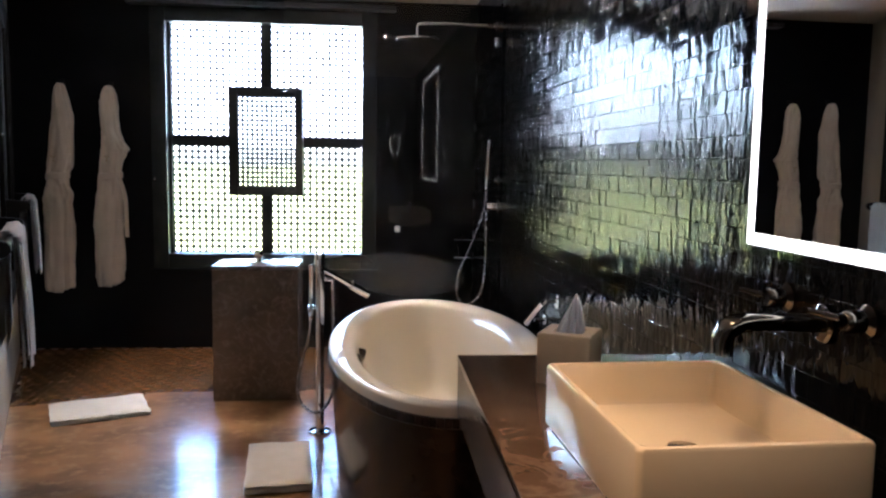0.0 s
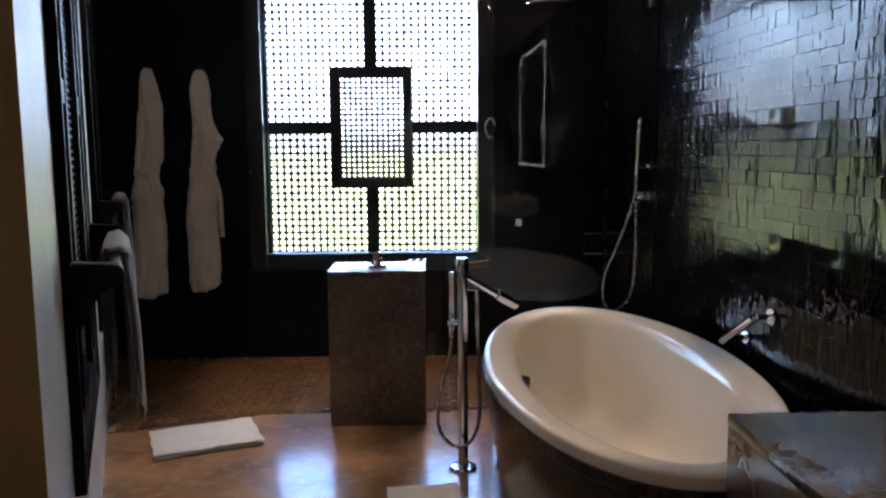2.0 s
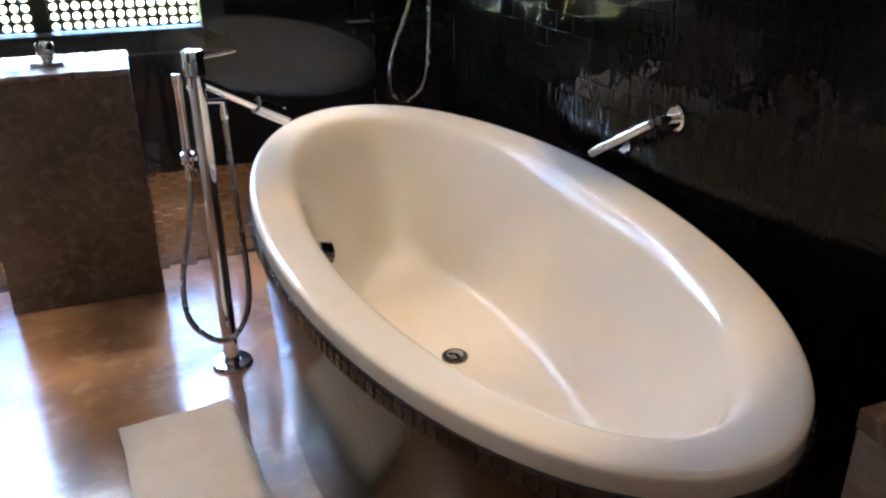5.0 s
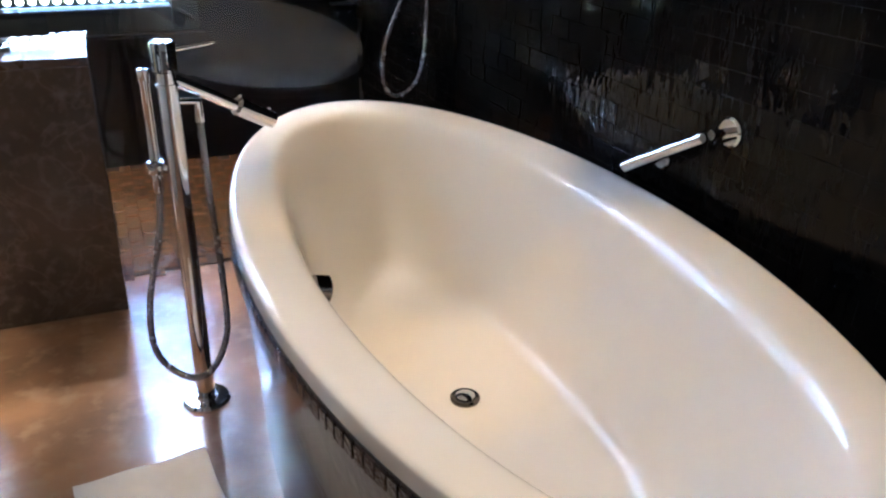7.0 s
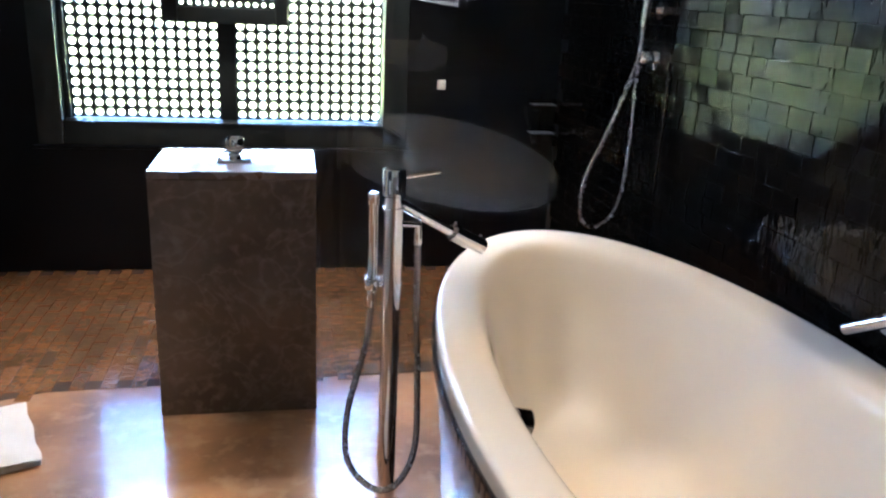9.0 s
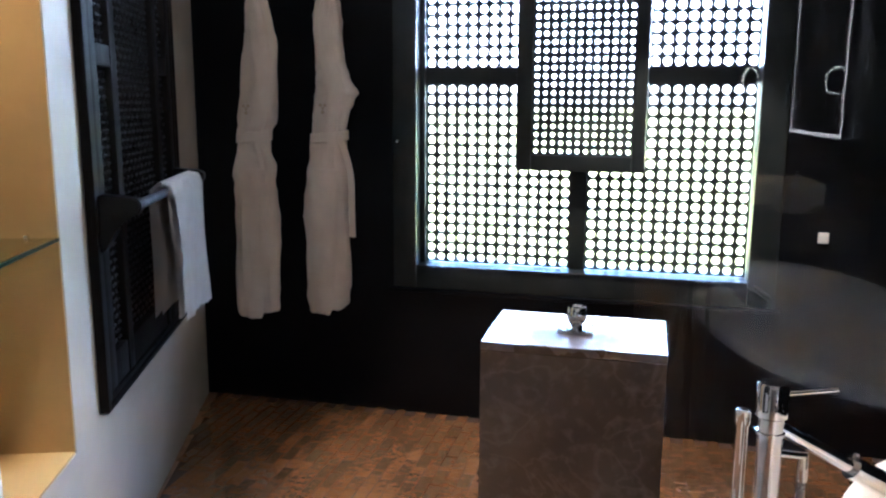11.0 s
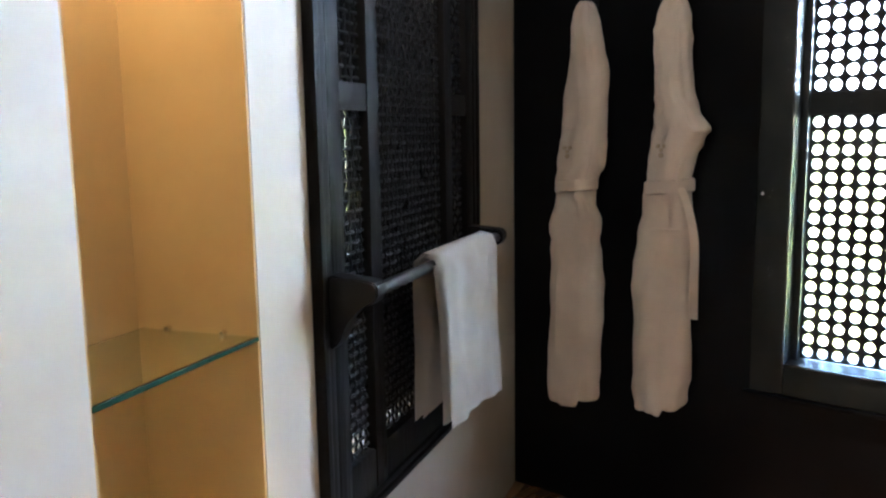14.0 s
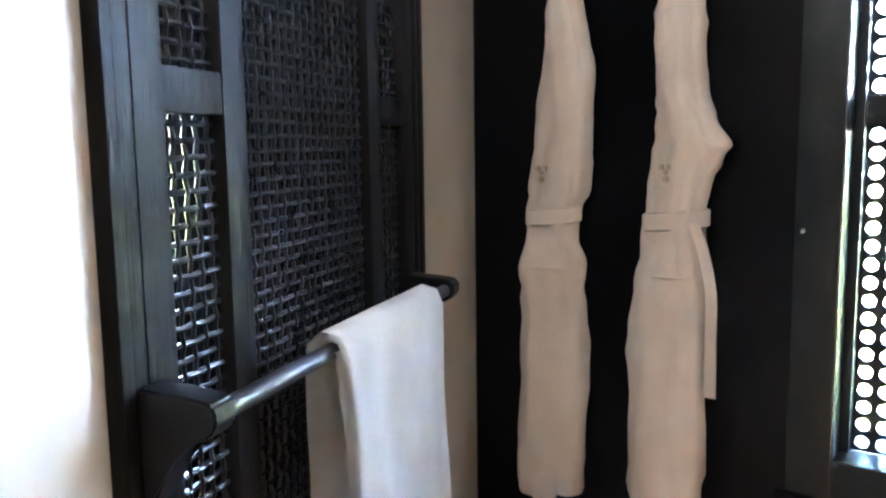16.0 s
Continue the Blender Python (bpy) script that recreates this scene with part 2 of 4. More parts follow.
def loft(bm, rings, caps=(True, True)):
    """Joins rings of points, all of one count."""
    rs = [[bm.verts.new(p) for p in ring] for ring in rings]
    n = len(rs[0])
    for a, b in zip(rs, rs[1:]):
        for k in range(n):
            bm.faces.new((a[k], a[(k + 1) % n], b[(k + 1) % n], b[k]))
    if caps[0]:
        bm.faces.new(rs[0][::-1])
    if caps[1]:
        bm.faces.new(rs[-1])
    return bm


def circle(x, y, z, r, n=24, ry=None):
    return [(x + r * math.cos(2 * math.pi * k / n), y + (ry or r) * math.sin(2 * math.pi * k / n), z) for k in range(n)]


def prism(bm, outline, y0, y1):
    """A plate whose outline lies in x and z, from y0 to y1."""
    return loft(bm, [[(x, y0, z) for x, z in outline], [(x, y1, z) for x, z in outline]])


def spline(pts, n):
    """n points along a smooth curve through pts."""
    pts = [Vector(p) for p in pts]
    out = []
    for i in range(n):
        f = i / (n - 1) * (len(pts) - 1)
        k = min(int(f), len(pts) - 2)
        t = f - k
        p0, p1, p2, p3 = pts[max(k - 1, 0)], pts[k], pts[k + 1], pts[min(k + 2, len(pts) - 1)]
        out.append(0.5 * (2 * p1 + (p2 - p0) * t + (2 * p0 - 5 * p1 + 4 * p2 - p3) * t * t + (3 * p1 - p0 - 3 * p2 + p3) * t ** 3))
    return out


def finish(bm, smooth=True, angle=40):
    bmesh.ops.recalc_face_normals(bm, faces=bm.faces)
    mesh = bpy.data.meshes.new("mesh")
    bm.to_mesh(mesh)
    bm.free()
    if smooth:
        for p in mesh.polygons:
            p.use_smooth = True
        mesh.set_sharp_from_angle(angle=radians(angle))
    return mesh


def part(name, bm, mat, parent, label="", kind="", smooth=True, angle=40):
    ob = new(name, finish(bm, smooth, angle))
    ob.data.materials.append(mat)
    ob.parent = parent
    return tagged(ob, label, kind=kind)


def thing(name, m, label, category, group=""):
    ob = new(name)
    ob.empty_display_size = 0.1
    ob.matrix_world = m
    return tagged(ob, label, category, group)


def solid(name, bm, mat, label, category="", kind="structure", m=None, smooth=False):
    ob = new(name, finish(bm, smooth))
    ob.data.materials.append(mat)
    if m is not None:
        ob.matrix_world = m
    return tagged(ob, label, category, kind=kind)


def B():
    return bmesh.new()


# ---- plan ----
BACK = 5.66          # window wall
RIGHT = 0.71         # tiled wall
NEAR = -1.2          # wall behind the walk
RW = pose(0.690, 2.9, 0, 0, 0, 2.0)   # the tiled wall's face is x = 0; y runs along it


def on_right(y, z, turn=0):
    return RW @ pose(0, y - 2.9, z, 0, 0, turn)


WX0, WX1, WZ0, WZ1 = -1.486, -0.182, 0.656, 2.212
LEFT = pose(-1.892, 4.06, 0, 0, 0, 110.4)   # x runs along the wall, y leaves it away from the room
S_END, S_CORNER = -2.235, 1.76

# ---- outside ----
solid("ground", box(B(), -400, 400, -400, 400, -0.6, -0.35), LAWN, "sunlit green lawn around the house", "lawn")

# ---- floor ----
bm = B()
loft(bm, [[(x, y, z) for x, y in ((-6.0, NEAR - 0.3), (RIGHT + 0.25, NEAR - 0.3), (RIGHT + 0.25, BACK + 0.25), (-6.0, BACK + 1.2))] for z in (-0.2, 0.0)])
floor = solid("floor", bm, FLOOR_CEMENT, "polished brown cement floor with mottled sheen", "floor")

# ---- ceiling ----
solid("ceiling", box(B(), -6.0, RIGHT + 0.25, NEAR - 0.3, BACK + 1.2, CEIL, CEIL + 0.2), CEILING_PAINT, "cream painted flat ceiling", "ceiling")


def wall_grid(cuts_x, cuts_z, skip, y0, y1):
    """A wall in x and z with its openings left out, as one mesh."""
    bm = B()
    for i, (a, b) in enumerate(zip(cuts_x, cuts_x[1:])):
        for k, (c, d) in enumerate(zip(cuts_z, cuts_z[1:])):
            if (i, k) not in skip:
                box(bm, a, b, y0, y1, c, d)
    bmesh.ops.remove_doubles(bm, verts=bm.verts, dist=1e-5)
    bm.verts.index_update()
    seen = {}
    for f in bm.faces:
        seen.setdefault(tuple(sorted(v.index for v in f.verts)), []).append(f)
    bmesh.ops.delete(bm, geom=[f for fs in seen.values() if len(fs) > 1 for f in fs], context='FACES_ONLY')
    return bm


FX0, FX1, FZ0, FZ1 = WX0 - 0.10, WX1 + 0.10, WZ0 - 0.10, WZ1 + 0.09
solid("wall_back", wall_grid([-3.2, FX0, FX1, RIGHT - 0.1], [0, FZ0, FZ1, CEIL], {(1, 1)}, BACK, BACK + 0.22), BLACK_PLASTER, "black polished plaster wall around the lattice window", "wall")
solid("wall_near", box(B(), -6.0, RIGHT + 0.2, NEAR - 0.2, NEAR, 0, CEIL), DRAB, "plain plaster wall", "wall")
wall_right = solid("wall_right", box(B(), 0.005, 0.25, NEAR - 2.9, BACK - 2.9 + 0.02, 0, CEIL), GROUT, "wall of glossy uneven black glazed tiles", "wall", m=RW)

# left wall: niche and two shuttered openings
SH2, SH1 = (0.168, 1.205), (-1.690, -0.638)
NI = (-0.425, -0.020)
cuts = [S_END, SH1[0] + 0.03, SH1[1] - 0.03, NI[0], NI[1], SH2[0] + 0.03, SH2[1] - 0.03, S_CORNER]
zc = [0, 0.475, 0.515, 2.05, 2.115, CEIL]
open_cells = {(1, 2), (1, 3), (5, 2), (5, 3), (3, 1), (3, 2)}
solid("wall_left", wall_grid(cuts, zc, open_cells, 0, 0.30), WHITE_PLASTER, "hand-finished warm white plaster wall with niche", "wall", m=LEFT)
t = 0.006
for nm, dims in (("niche_back", (NI[0] - 0.02, NI[1] + 0.02, 0.262, 0.296, 0.455, 2.07)), ("niche_side", (NI[0], NI[0] + t, 0.002, 0.262, 0.481, 2.05)),
                 ("niche_side", (NI[1] - t, NI[1], 0.002, 0.262, 0.481, 2.05)), ("niche_base", (NI[0] + t, NI[1] - t, 0.002, 0.262, 0.475, 0.481))):
    solid(nm, box(B(), *dims), OCHRE_PLASTER, "ochre plaster lining of the lit wall niche", "niche", m=LEFT)
nl = bpy.data.lights.new("niche_lamp", 'SPOT')
nl.energy, nl.color, nl.spot_size, nl.shadow_soft_size = 0.29, (1.0, 0.74, 0.44), radians(120), 0.02
nlo = new("niche_bulb", nl)
nlo.matrix_world = LEFT @ look((-0.23, 0.13, 2.03), (-0.23, 0.1301, 0))
# return of the wall end, and the walls of the entrance bay
bm = B()
box(bm, S_END - 0.006, S_END, 0, 3.8, 0, CEIL)
solid("wall_return", bm, OCHRE_PLASTER, "ochre plaster return at the wall's end", "wall", m=LEFT)
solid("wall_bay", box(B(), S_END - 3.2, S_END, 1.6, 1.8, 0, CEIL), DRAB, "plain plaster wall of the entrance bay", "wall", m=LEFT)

# assumed room behind the shutters; its window supplies the daylight seen through them
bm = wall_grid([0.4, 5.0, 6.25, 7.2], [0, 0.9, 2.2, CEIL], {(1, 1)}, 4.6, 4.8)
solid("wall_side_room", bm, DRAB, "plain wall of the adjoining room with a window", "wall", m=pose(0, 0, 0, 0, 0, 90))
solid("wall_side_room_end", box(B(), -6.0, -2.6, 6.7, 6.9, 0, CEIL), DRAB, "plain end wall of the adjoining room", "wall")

# ---- window ----
window = thing("window_1", pose((WX0 + WX1) / 2, BACK, WZ0), "dark lattice window with a small central shutter, blown out by daylight", "window")
window["kind"] = "structure"
W2, H = (WX1 - WX0) / 2, WZ1 - WZ0
bm = B()
for x0, x1, z0, z1 in ((-W2 - 0.10, -W2, -0.10, H + 0.09), (W2, W2 + 0.10, -0.10, H + 0.09), (-W2, W2, -0.10, 0.0), (-W2, W2, H, H + 0.09)):
    box(bm, x0, x1, -0.012, 0.20, z0, z1, 0.004)
part("window_frame", bm, LATTICE_WOOD, window)
part("window_sill", box(B(), -W2 - 0.12, W2 + 0.12, -0.024, 0.0, -0.116, -0.102, 0.004), BLACK_PLASTER, window)


def lattice(x0, x1, z0, z1, nx, nz, y, thick, fill, hole_skip=None):
    """A board pierced by round holes in rows."""
    bm = B()
    px, pz = (x1 - x0) / nx, (z1 - z0) / nz
    r = fill * min(px, pz) / 2
    n = 12
    sq = []
    for k in range(n):
        a = 2 * math.pi * (k + 0.5) / n
        c, s = math.cos(a), math.sin(a)
        m = 1 / max(abs(c), abs(s))
        sq.append((c * m * px / 2, s * m * pz / 2, c * r * (1 - 0.07 * (k % 2)), s * r * (1 - 0.07 * (k % 2))))
    for i in range(nx):
        for j in range(nz):
            cx, cz = x0 + (i + 0.5) * px, z0 + (j + 0.5) * pz
            if hole_skip and hole_skip(cx, cz):
                continue
            fo = [bm.verts.new((cx + a, y, cz + b)) for a, b, _, _ in sq]
            fi = [bm.verts.new((cx + c, y, cz + d)) for _, _, c, d in sq]
            bi = [bm.verts.new((cx + c, y + thick, cz + d)) for _, _, c, d in sq]
            bo = [bm.verts.new((cx + a, y + thick, cz + b)) for a, b, _, _ in sq]
            for k in range(n):
                q = (k + 1) % n
                bm.faces.new((fo[k], fo[q], fi[q], fi[k]))
                bm.faces.new((fi[k], fi[q], bi[q], bi[k]))
                bm.faces.new((bi[k], bi[q], bo[q], bo[k]))
    return bm


LY = 0.073
PX0, PX1, PZ0, PZ1 = -0.248, 0.252, 0.402, 1.136
BAR, MIDZ = 0.032, 0.772
def behind_shutter(cx, cz):
    return PX0 + 0.02 < cx < PX1 - 0.02 and PZ0 + 0.02 < cz < PZ1 - 0.02
for x0, x1 in ((-W2 + 0.02, -BAR), (BAR, W2 - 0.003)):
    for z0, z1, nz in ((0.003, MIDZ - BAR, 18), (MIDZ + BAR, H - 0.003, 18)):
        part("lattice", lattice(x0, x1, z0, z1, 14, nz, LY, 0.010, 0.79, behind_shutter), LATTICE_WOOD, window, smooth=False)
bm = B()
box(bm, -BAR, BAR, LY - 0.012, LY + 0.022, 0.0, PZ0, 0.003)
box(bm, -BAR, BAR, LY - 0.012, LY + 0.022, PZ1, H, 0.003)
box(bm, -W2, PX0, LY - 0.012, LY + 0.022, MIDZ - BAR, MIDZ + BAR, 0.003)
box(bm, PX1, W2, LY - 0.012, LY + 0.022, MIDZ - BAR, MIDZ + BAR, 0.003)
part("crossbar", bm, LATTICE_WOOD, window)
bm = B()
for x0, x1, z0, z1 in ((PX0, PX0 + 0.062, PZ0, PZ1), (PX1 - 0.048, PX1, PZ0, PZ1), (PX0 + 0.062, PX1 - 0.048, PZ0, PZ0 + 0.062), (PX0 + 0.062, PX1 - 0.048, PZ1 - 0.062, PZ1)):
    box(bm, x0, x1, LY - 0.075, LY + 0.02, z0, z1, 0.004)
shutter_box = part("centre_shutter", bm, LATTICE_WOOD, window, "small raised lattice shutter at the window's centre")
part("fine_lattice", lattice(PX0 + 0.062, PX1 - 0.048, PZ0 + 0.062, PZ1 - 0.062, 12, 19, LY - 0.06, 0.022, 0.58), LATTICE_WOOD, shutter_box, smooth=False)
part("glazing_bead", box(B(), -W2, -W2 + 0.02, LY - 0.025, LY + 0.02, 0.0, H, 0.003), LATTICE_WOOD, window)
for n_x0, n_x1, n_z0, n_z1 in ((-W2 - 0.007, -W2 - 0.001, -0.007, H + 0.007), (W2 + 0.001, W2 + 0.007, -0.007, H + 0.007), (-W2, W2, -0.007, -0.001), (-W2, W2, H + 0.001, H + 0.007)):
    part("moulding", box(B(), n_x0, n_x1, -0.018, -0.0125, n_z0, n_z1, 0.002), BEAD, window, "thin glossy moulding")
part("latch_pin", tube(B(), [(-W2 - 0.08, -0.010, 0.51), (-W2 - 0.08, -0.018, 0.51), (-W2 - 0.08, -0.020, 0.51)], [0.006, 0.006, 0.003], 12), CHROME, window, "tiny chrome pin")
part("corner_latch", tube(B(), [(W2 + 0.020, -0.022, -0.012), (W2 + 0.050, -0.026, -0.030), (W2 + 0.080, -0.026, -0.050)], [0.008, 0.010, 0.008], 12), BLACK_METAL, window, "black iron latch")
pane = part("pane", box(B(), -W2, W2, LY + 0.05, LY + 0.056, 0, H), GLASS, window)
pane.visible_shadow = False
bm = B()
box(bm, -0.88, 0.88, -0.10, -0.002, H + 0.095, H + 0.125, 0.004)
tagged(solid("window_pelmet", bm, STEEL, "slim metal blind track over the window", "blind track", kind="", m=pose((WX0 + WX1) / 2, BACK, WZ0)), kind="structure")

# ---- glass screen of the shower ----
TILT_GLASS = pose(0.62, 4.615, 0, 0, 0, 2.0)
screen = thing("shower_screen", TILT_GLASS, "frameless clear glass shower screen standing beside the stone pedestal", "shower screen")
outline = [(-1.118, 0.0), (0.0, 0.0), (0.0, 2.25), (-1.21, 2.25), (-1.21, 0.76), (-1.118, 0.76)]
gp = part("glass_panel", prism(B(), outline, 0.0, 0.010), SCREEN_GLASS, screen, smooth=False)
gp.visible_shadow = False
for z in (0.35, 1.95):
    part("wall_clamp", box(B(), -0.05, -0.008, -0.012, 0.022, z, z + 0.05, 0.003), CHROME, screen)

# ---- pedestal ----
ped = thing("stone_pedestal", pose(-0.729, 4.53, 0), "tall dark brown marble block pedestal with a polished top", "pedestal")
part("block", box(B(), -0.225, 0.225, -0.162, 0.162, 0.0, 0.712, 0.003), MARBLE, ped)
part("top_slab", box(B(), -0.226, 0.226, -0.163, 0.163, 0.713, 0.736, 0.004), PEDESTAL_TOP, ped)
cup = thing("chrome_valve", pose(-0.73, 4.52, 0.736), "chrome knob on a square base plate on the pedestal", "valve")
part("base_plate", box(B(), -0.048, 0.048, -0.042, 0.042, 0.0, 0.010, 0.003), CHROME, cup)
bm = B()
prof = [(0.016, 0.010), (0.016, 0.022), (0.024, 0.030), (0.026, 0.034), (0.026, 0.062), (0.023, 0.066), (0.020, 0.062)]
loft(bm, [circle(0, 0, z, r, 28) for r, z in prof])
part("knob", bm, CHROME, cup)
for sx in (-1, 1):
    for sy in (-1, 1):
        part("screw", loft(B(), [circle(sx * 0.038, sy * 0.032, z, r, 10) for r, z in ((0.005, 0.009), (0.005, 0.012), (0.003, 0.0135))]), CHROME, cup)

# ---- bathtub ----
tub = thing("bathtub", pose(0.163, 3.432, 0), "large oval freestanding bathtub, white enamel with dark glazed skirt", "bathtub")
N = 120


def oval(a, b, z):
    return [(1.022 * a * math.cos(2 * math.pi * k / N), b * math.sin(2 * math.pi * k / N), z) for k in range(N)]


prof = spline([(0.440, 1.000, 0.511), (0.4405, 1.0005, 0.538), (0.437, 0.997, 0.546), (0.428, 0.988, 0.550), (0.408, 0.968, 0.550), (0.380, 0.940, 0.547), (0.354, 0.914, 0.541),
               (0.337, 0.897, 0.530), (0.325, 0.884, 0.511), (0.316, 0.873, 0.486), (0.304, 0.856, 0.440), (0.288, 0.832, 0.360), (0.270, 0.800, 0.270), (0.253, 0.765, 0.200), (0.230, 0.722, 0.148), (0.195, 0.66, 0.120), (0.14, 0.54, 0.109), (0.08, 0.38, 0.104), (0.03, 0.2, 0.102)], 64)
bm = B()
loft(bm, [oval(0.432, 0.985, 0.508)] + [oval(p.x, p.y, p.z) for p in prof], caps=(False, True))
shell = part("basin", bm, ENAMEL, tub, "white enamel basin with a broad rolled rim")
bm = B()
loft(bm, [oval(0.405, 0.962, 0.0), oval(0.405, 0.962, 0.02), oval(0.418, 0.977, 0.25), oval(0.436, 0.996, 0.472), oval(0.40, 0.96, 0.474)], caps=(True, False))
skirt = part("skirt", bm, TUB_SIDE, tub, "dark brown glazed skirt")
loft_band = loft(B(), [oval(0.40, 0.96, 0.4745), oval(0.440, 1.000, 0.4745), oval(0.440, 1.000, 0.5098), oval(0.40, 0.96, 0.5102)], caps=(False, False))
band = part("edge_band", loft_band, BAND_GROUT, tub)
bm = B()
loft(bm, [circle(0.016, 0.054, z, r, 28) for r, z in ((0.034, 0.100), (0.034, 0.108), (0.030, 0.111), (0.026, 0.1105))])
drain = part("drain", bm, DARK_CHROME, tub)
part("drain_cap", loft(B(), [circle(0.016, 0.054, z, r, 24) for r, z in ((0.022, 0.108), (0.022, 0.113), (0.016, 0.116), (0.004, 0.117))]), CHROME, drain)
bm = B()
tube(bm, [(-0.330, -0.006, 0.478), (-0.303, -0.006, 0.472)], [0.028, 0.028], 20)
tube(bm, [(-0.303, -0.006, 0.472), (-0.299, -0.006, 0.471)], [0.024, 0.020], 20)
part("overflow", bm, DARK_CHROME, tub, "small chrome overflow cover")
me = finish(box(B(), -0.0112, 0.0112, 0, 0.006, 0.0, 0.030, 0.0015, 1), True)
me.materials.append(EDGE_TILE)
last = None
for i in range(2401):
    a = 2 * math.pi * i / 2400
    p = Vector((0.451 * math.cos(a), 1.0005 * math.sin(a), 0.479))
    if last is None or (p - last).length >= 0.0236:
        last = p.copy()
        if i < 2390:
            ob = new("edge_tile", me)
            ob.parent = band
            tang = math.atan2(1.0005 * math.cos(a), -0.451 * math.sin(a))
            ob.matrix_basis = pose(p.x, p.y, p.z, 0, random.uniform(-1.5, 1.5), math.degrees(tang) + 180 + random.uniform(-3, 3))

# ---- bath filler ----
fil = thing("bath_filler", pose(-0.352, 3.835, 0), "floor-standing chrome bath filler with hand shower and looped hose", "tap")
part("foot", loft(B(), [circle(0, 0, z, r, 32) for r, z in ((0.056, 0), (0.057, 0.006), (0.052, 0.013), (0.026, 0.014), (0.024, 0.02))]), CHROME, fil)
part("column", loft(B(), [circle(0, 0, z, r, 24) for r, z in ((0.021, 0.014), (0.021, 0.775), (0.024, 0.776), (0.024, 0.781), (0.021, 0.782), (0.021, 0.805))]), CHROME, fil)
part("mixer_cap", loft(B(), [circle(0, 0, z, r, 24) for r, z in ((0.022, 0.806), (0.026, 0.808), (0.026, 0.862), (0.023, 0.866))]), CHROME, fil)
part("mixer_lever", tube(B(), [(0.02, 0.004, 0.846), (0.07, 0.02, 0.849), (0.105, 0.03, 0.852)], [0.004, 0.0035, 0.003], 8), CHROME, fil)
sp = part("spout", tube(B(), [(0.012, 0.006, 0.788), (0.085, 0.040, 0.742), (0.125, 0.058, 0.716), (0.16, 0.074, 0.695)], [0.013, 0.013, 0.013, 0.013], 16), CHROME, fil)
part("spout_end", tube(B(), [(0.145, 0.067, 0.704), (0.225, 0.104, 0.655)], 0.021, 20), CHROME, sp)
for q in ((0.150, 0.070, 0.728), (0.218, 0.100, 0.686)):
    part("stud", tube(B(), [(q[0], q[1], q[2] - 0.012), (q[0] + 0.003, q[1], q[2])], [0.004, 0.0045], 8), CHROME, sp)
part("clip_arm", tube(B(), [(0.0, 0, 0.60), (-0.038, 0.01, 0.60)], 0.006, 8), CHROME, fil)
hs = part("hand_shower", loft(B(), [circle(-0.043, 0.012, z, r, 18) for r, z in ((0.010, 0.545), (0.012, 0.549), (0.012, 0.60), (0.0105, 0.604), (0.0105, 0.782), (0.013, 0.785), (0.013, 0.808), (0.010, 0.811))]), CHROME, fil)
part("clip", loft(B(), [circle(-0.043, 0.012, z, r, 18) for r, z in ((0.0165, 0.588), (0.018, 0.592), (0.018, 0.612), (0.0165, 0.615))]), CHROME, hs)
part("diverter", tube(B(), [(0.02, 0.01, 0.74), (0.058, 0.02, 0.735), (0.058, 0.02, 0.690)], [0.008, 0.010, 0.010], 12), CHROME, fil)
hose = spline([(-0.043, 0.012, 0.549), (-0.056, 0.006, 0.45), (-0.096, -0.02, 0.30), (-0.098, -0.05, 0.19), (-0.045, -0.075, 0.128), (0.012, -0.075, 0.130), (0.058, -0.045, 0.20), (0.066, -0.01, 0.34), (0.060, 0.012, 0.52), (0.058, 0.02, 0.69)], 64)
part("hose", tube(B(), hose, [0.0072 + 0.0007 * (i % 2) for i in range(64)], 10), RUBBER_HOSE, fil)

# ---- wall-mounted holder above the tub ----
hold = thing("wall_lever", on_right(3.42, 0.66), "chrome lever bar on two round wall roses beside the tub", "wall fitting")
for y, z, r in ((-0.085, 0.062, 0.031), (0.105, -0.052, 0.026)):
    part("rose", tube(B(), [(0.0, y, z), (-0.008, y, z), (-0.012, y, z)], [r, r, r * 0.85], 24), CHROME, hold)
    part("stem", tube(B(), [(-0.010, y, z), (-0.055, y, z)], 0.010, 12), CHROME, hold)
part("bar", tube(B(), [(-0.062, -0.075, 0.055), (-0.080, 0.137, -0.072)], 0.0135, 20), CHROME, hold)

# ---- vanity ----
van = thing("vanity_counter", pose(0.42, 1.0, 0.745), "floating dark brown marble vanity counter with thick apron", "counter")
part("top_slab", box(B(), -0.285, 0.30, -1.6, 1.285, -0.022, 0.0, 0.002), MARBLE_POLISHED, van)
part("front_apron", box(B(), -0.284, -0.262, -1.6, 1.283, -0.175, -0.023, 0.002), MARBLE, van)
part("end_apron", box(B(), -0.261, 0.287, 1.261, 1.283, -0.175, -0.023, 0.002), MARBLE, van)
part("underside", box(B(), -0.26, 0.287, -1.6, 1.26, -0.173, -0.15, 0.0), BLACK_METAL, van)

sink = thing("vessel_sink", pose(0.462, 1.420, 0.747, 0, 0, 2.4), "rectangular cream ceramic vessel sink on the marble counter", "sink")


def rrect(x, y, r, z, n=6):
    out = []
    for cx, cy, a0 in ((x - r, y - r, 0), (-x + r, y - r, 90), (-x + r, -y + r, 180), (x - r, -y + r, 270)):
        for k in range(n + 1):
            a = radians(a0 + 90 * k / n)
            out.append((cx + r * math.cos(a), cy + r * math.sin(a), z))
    return out


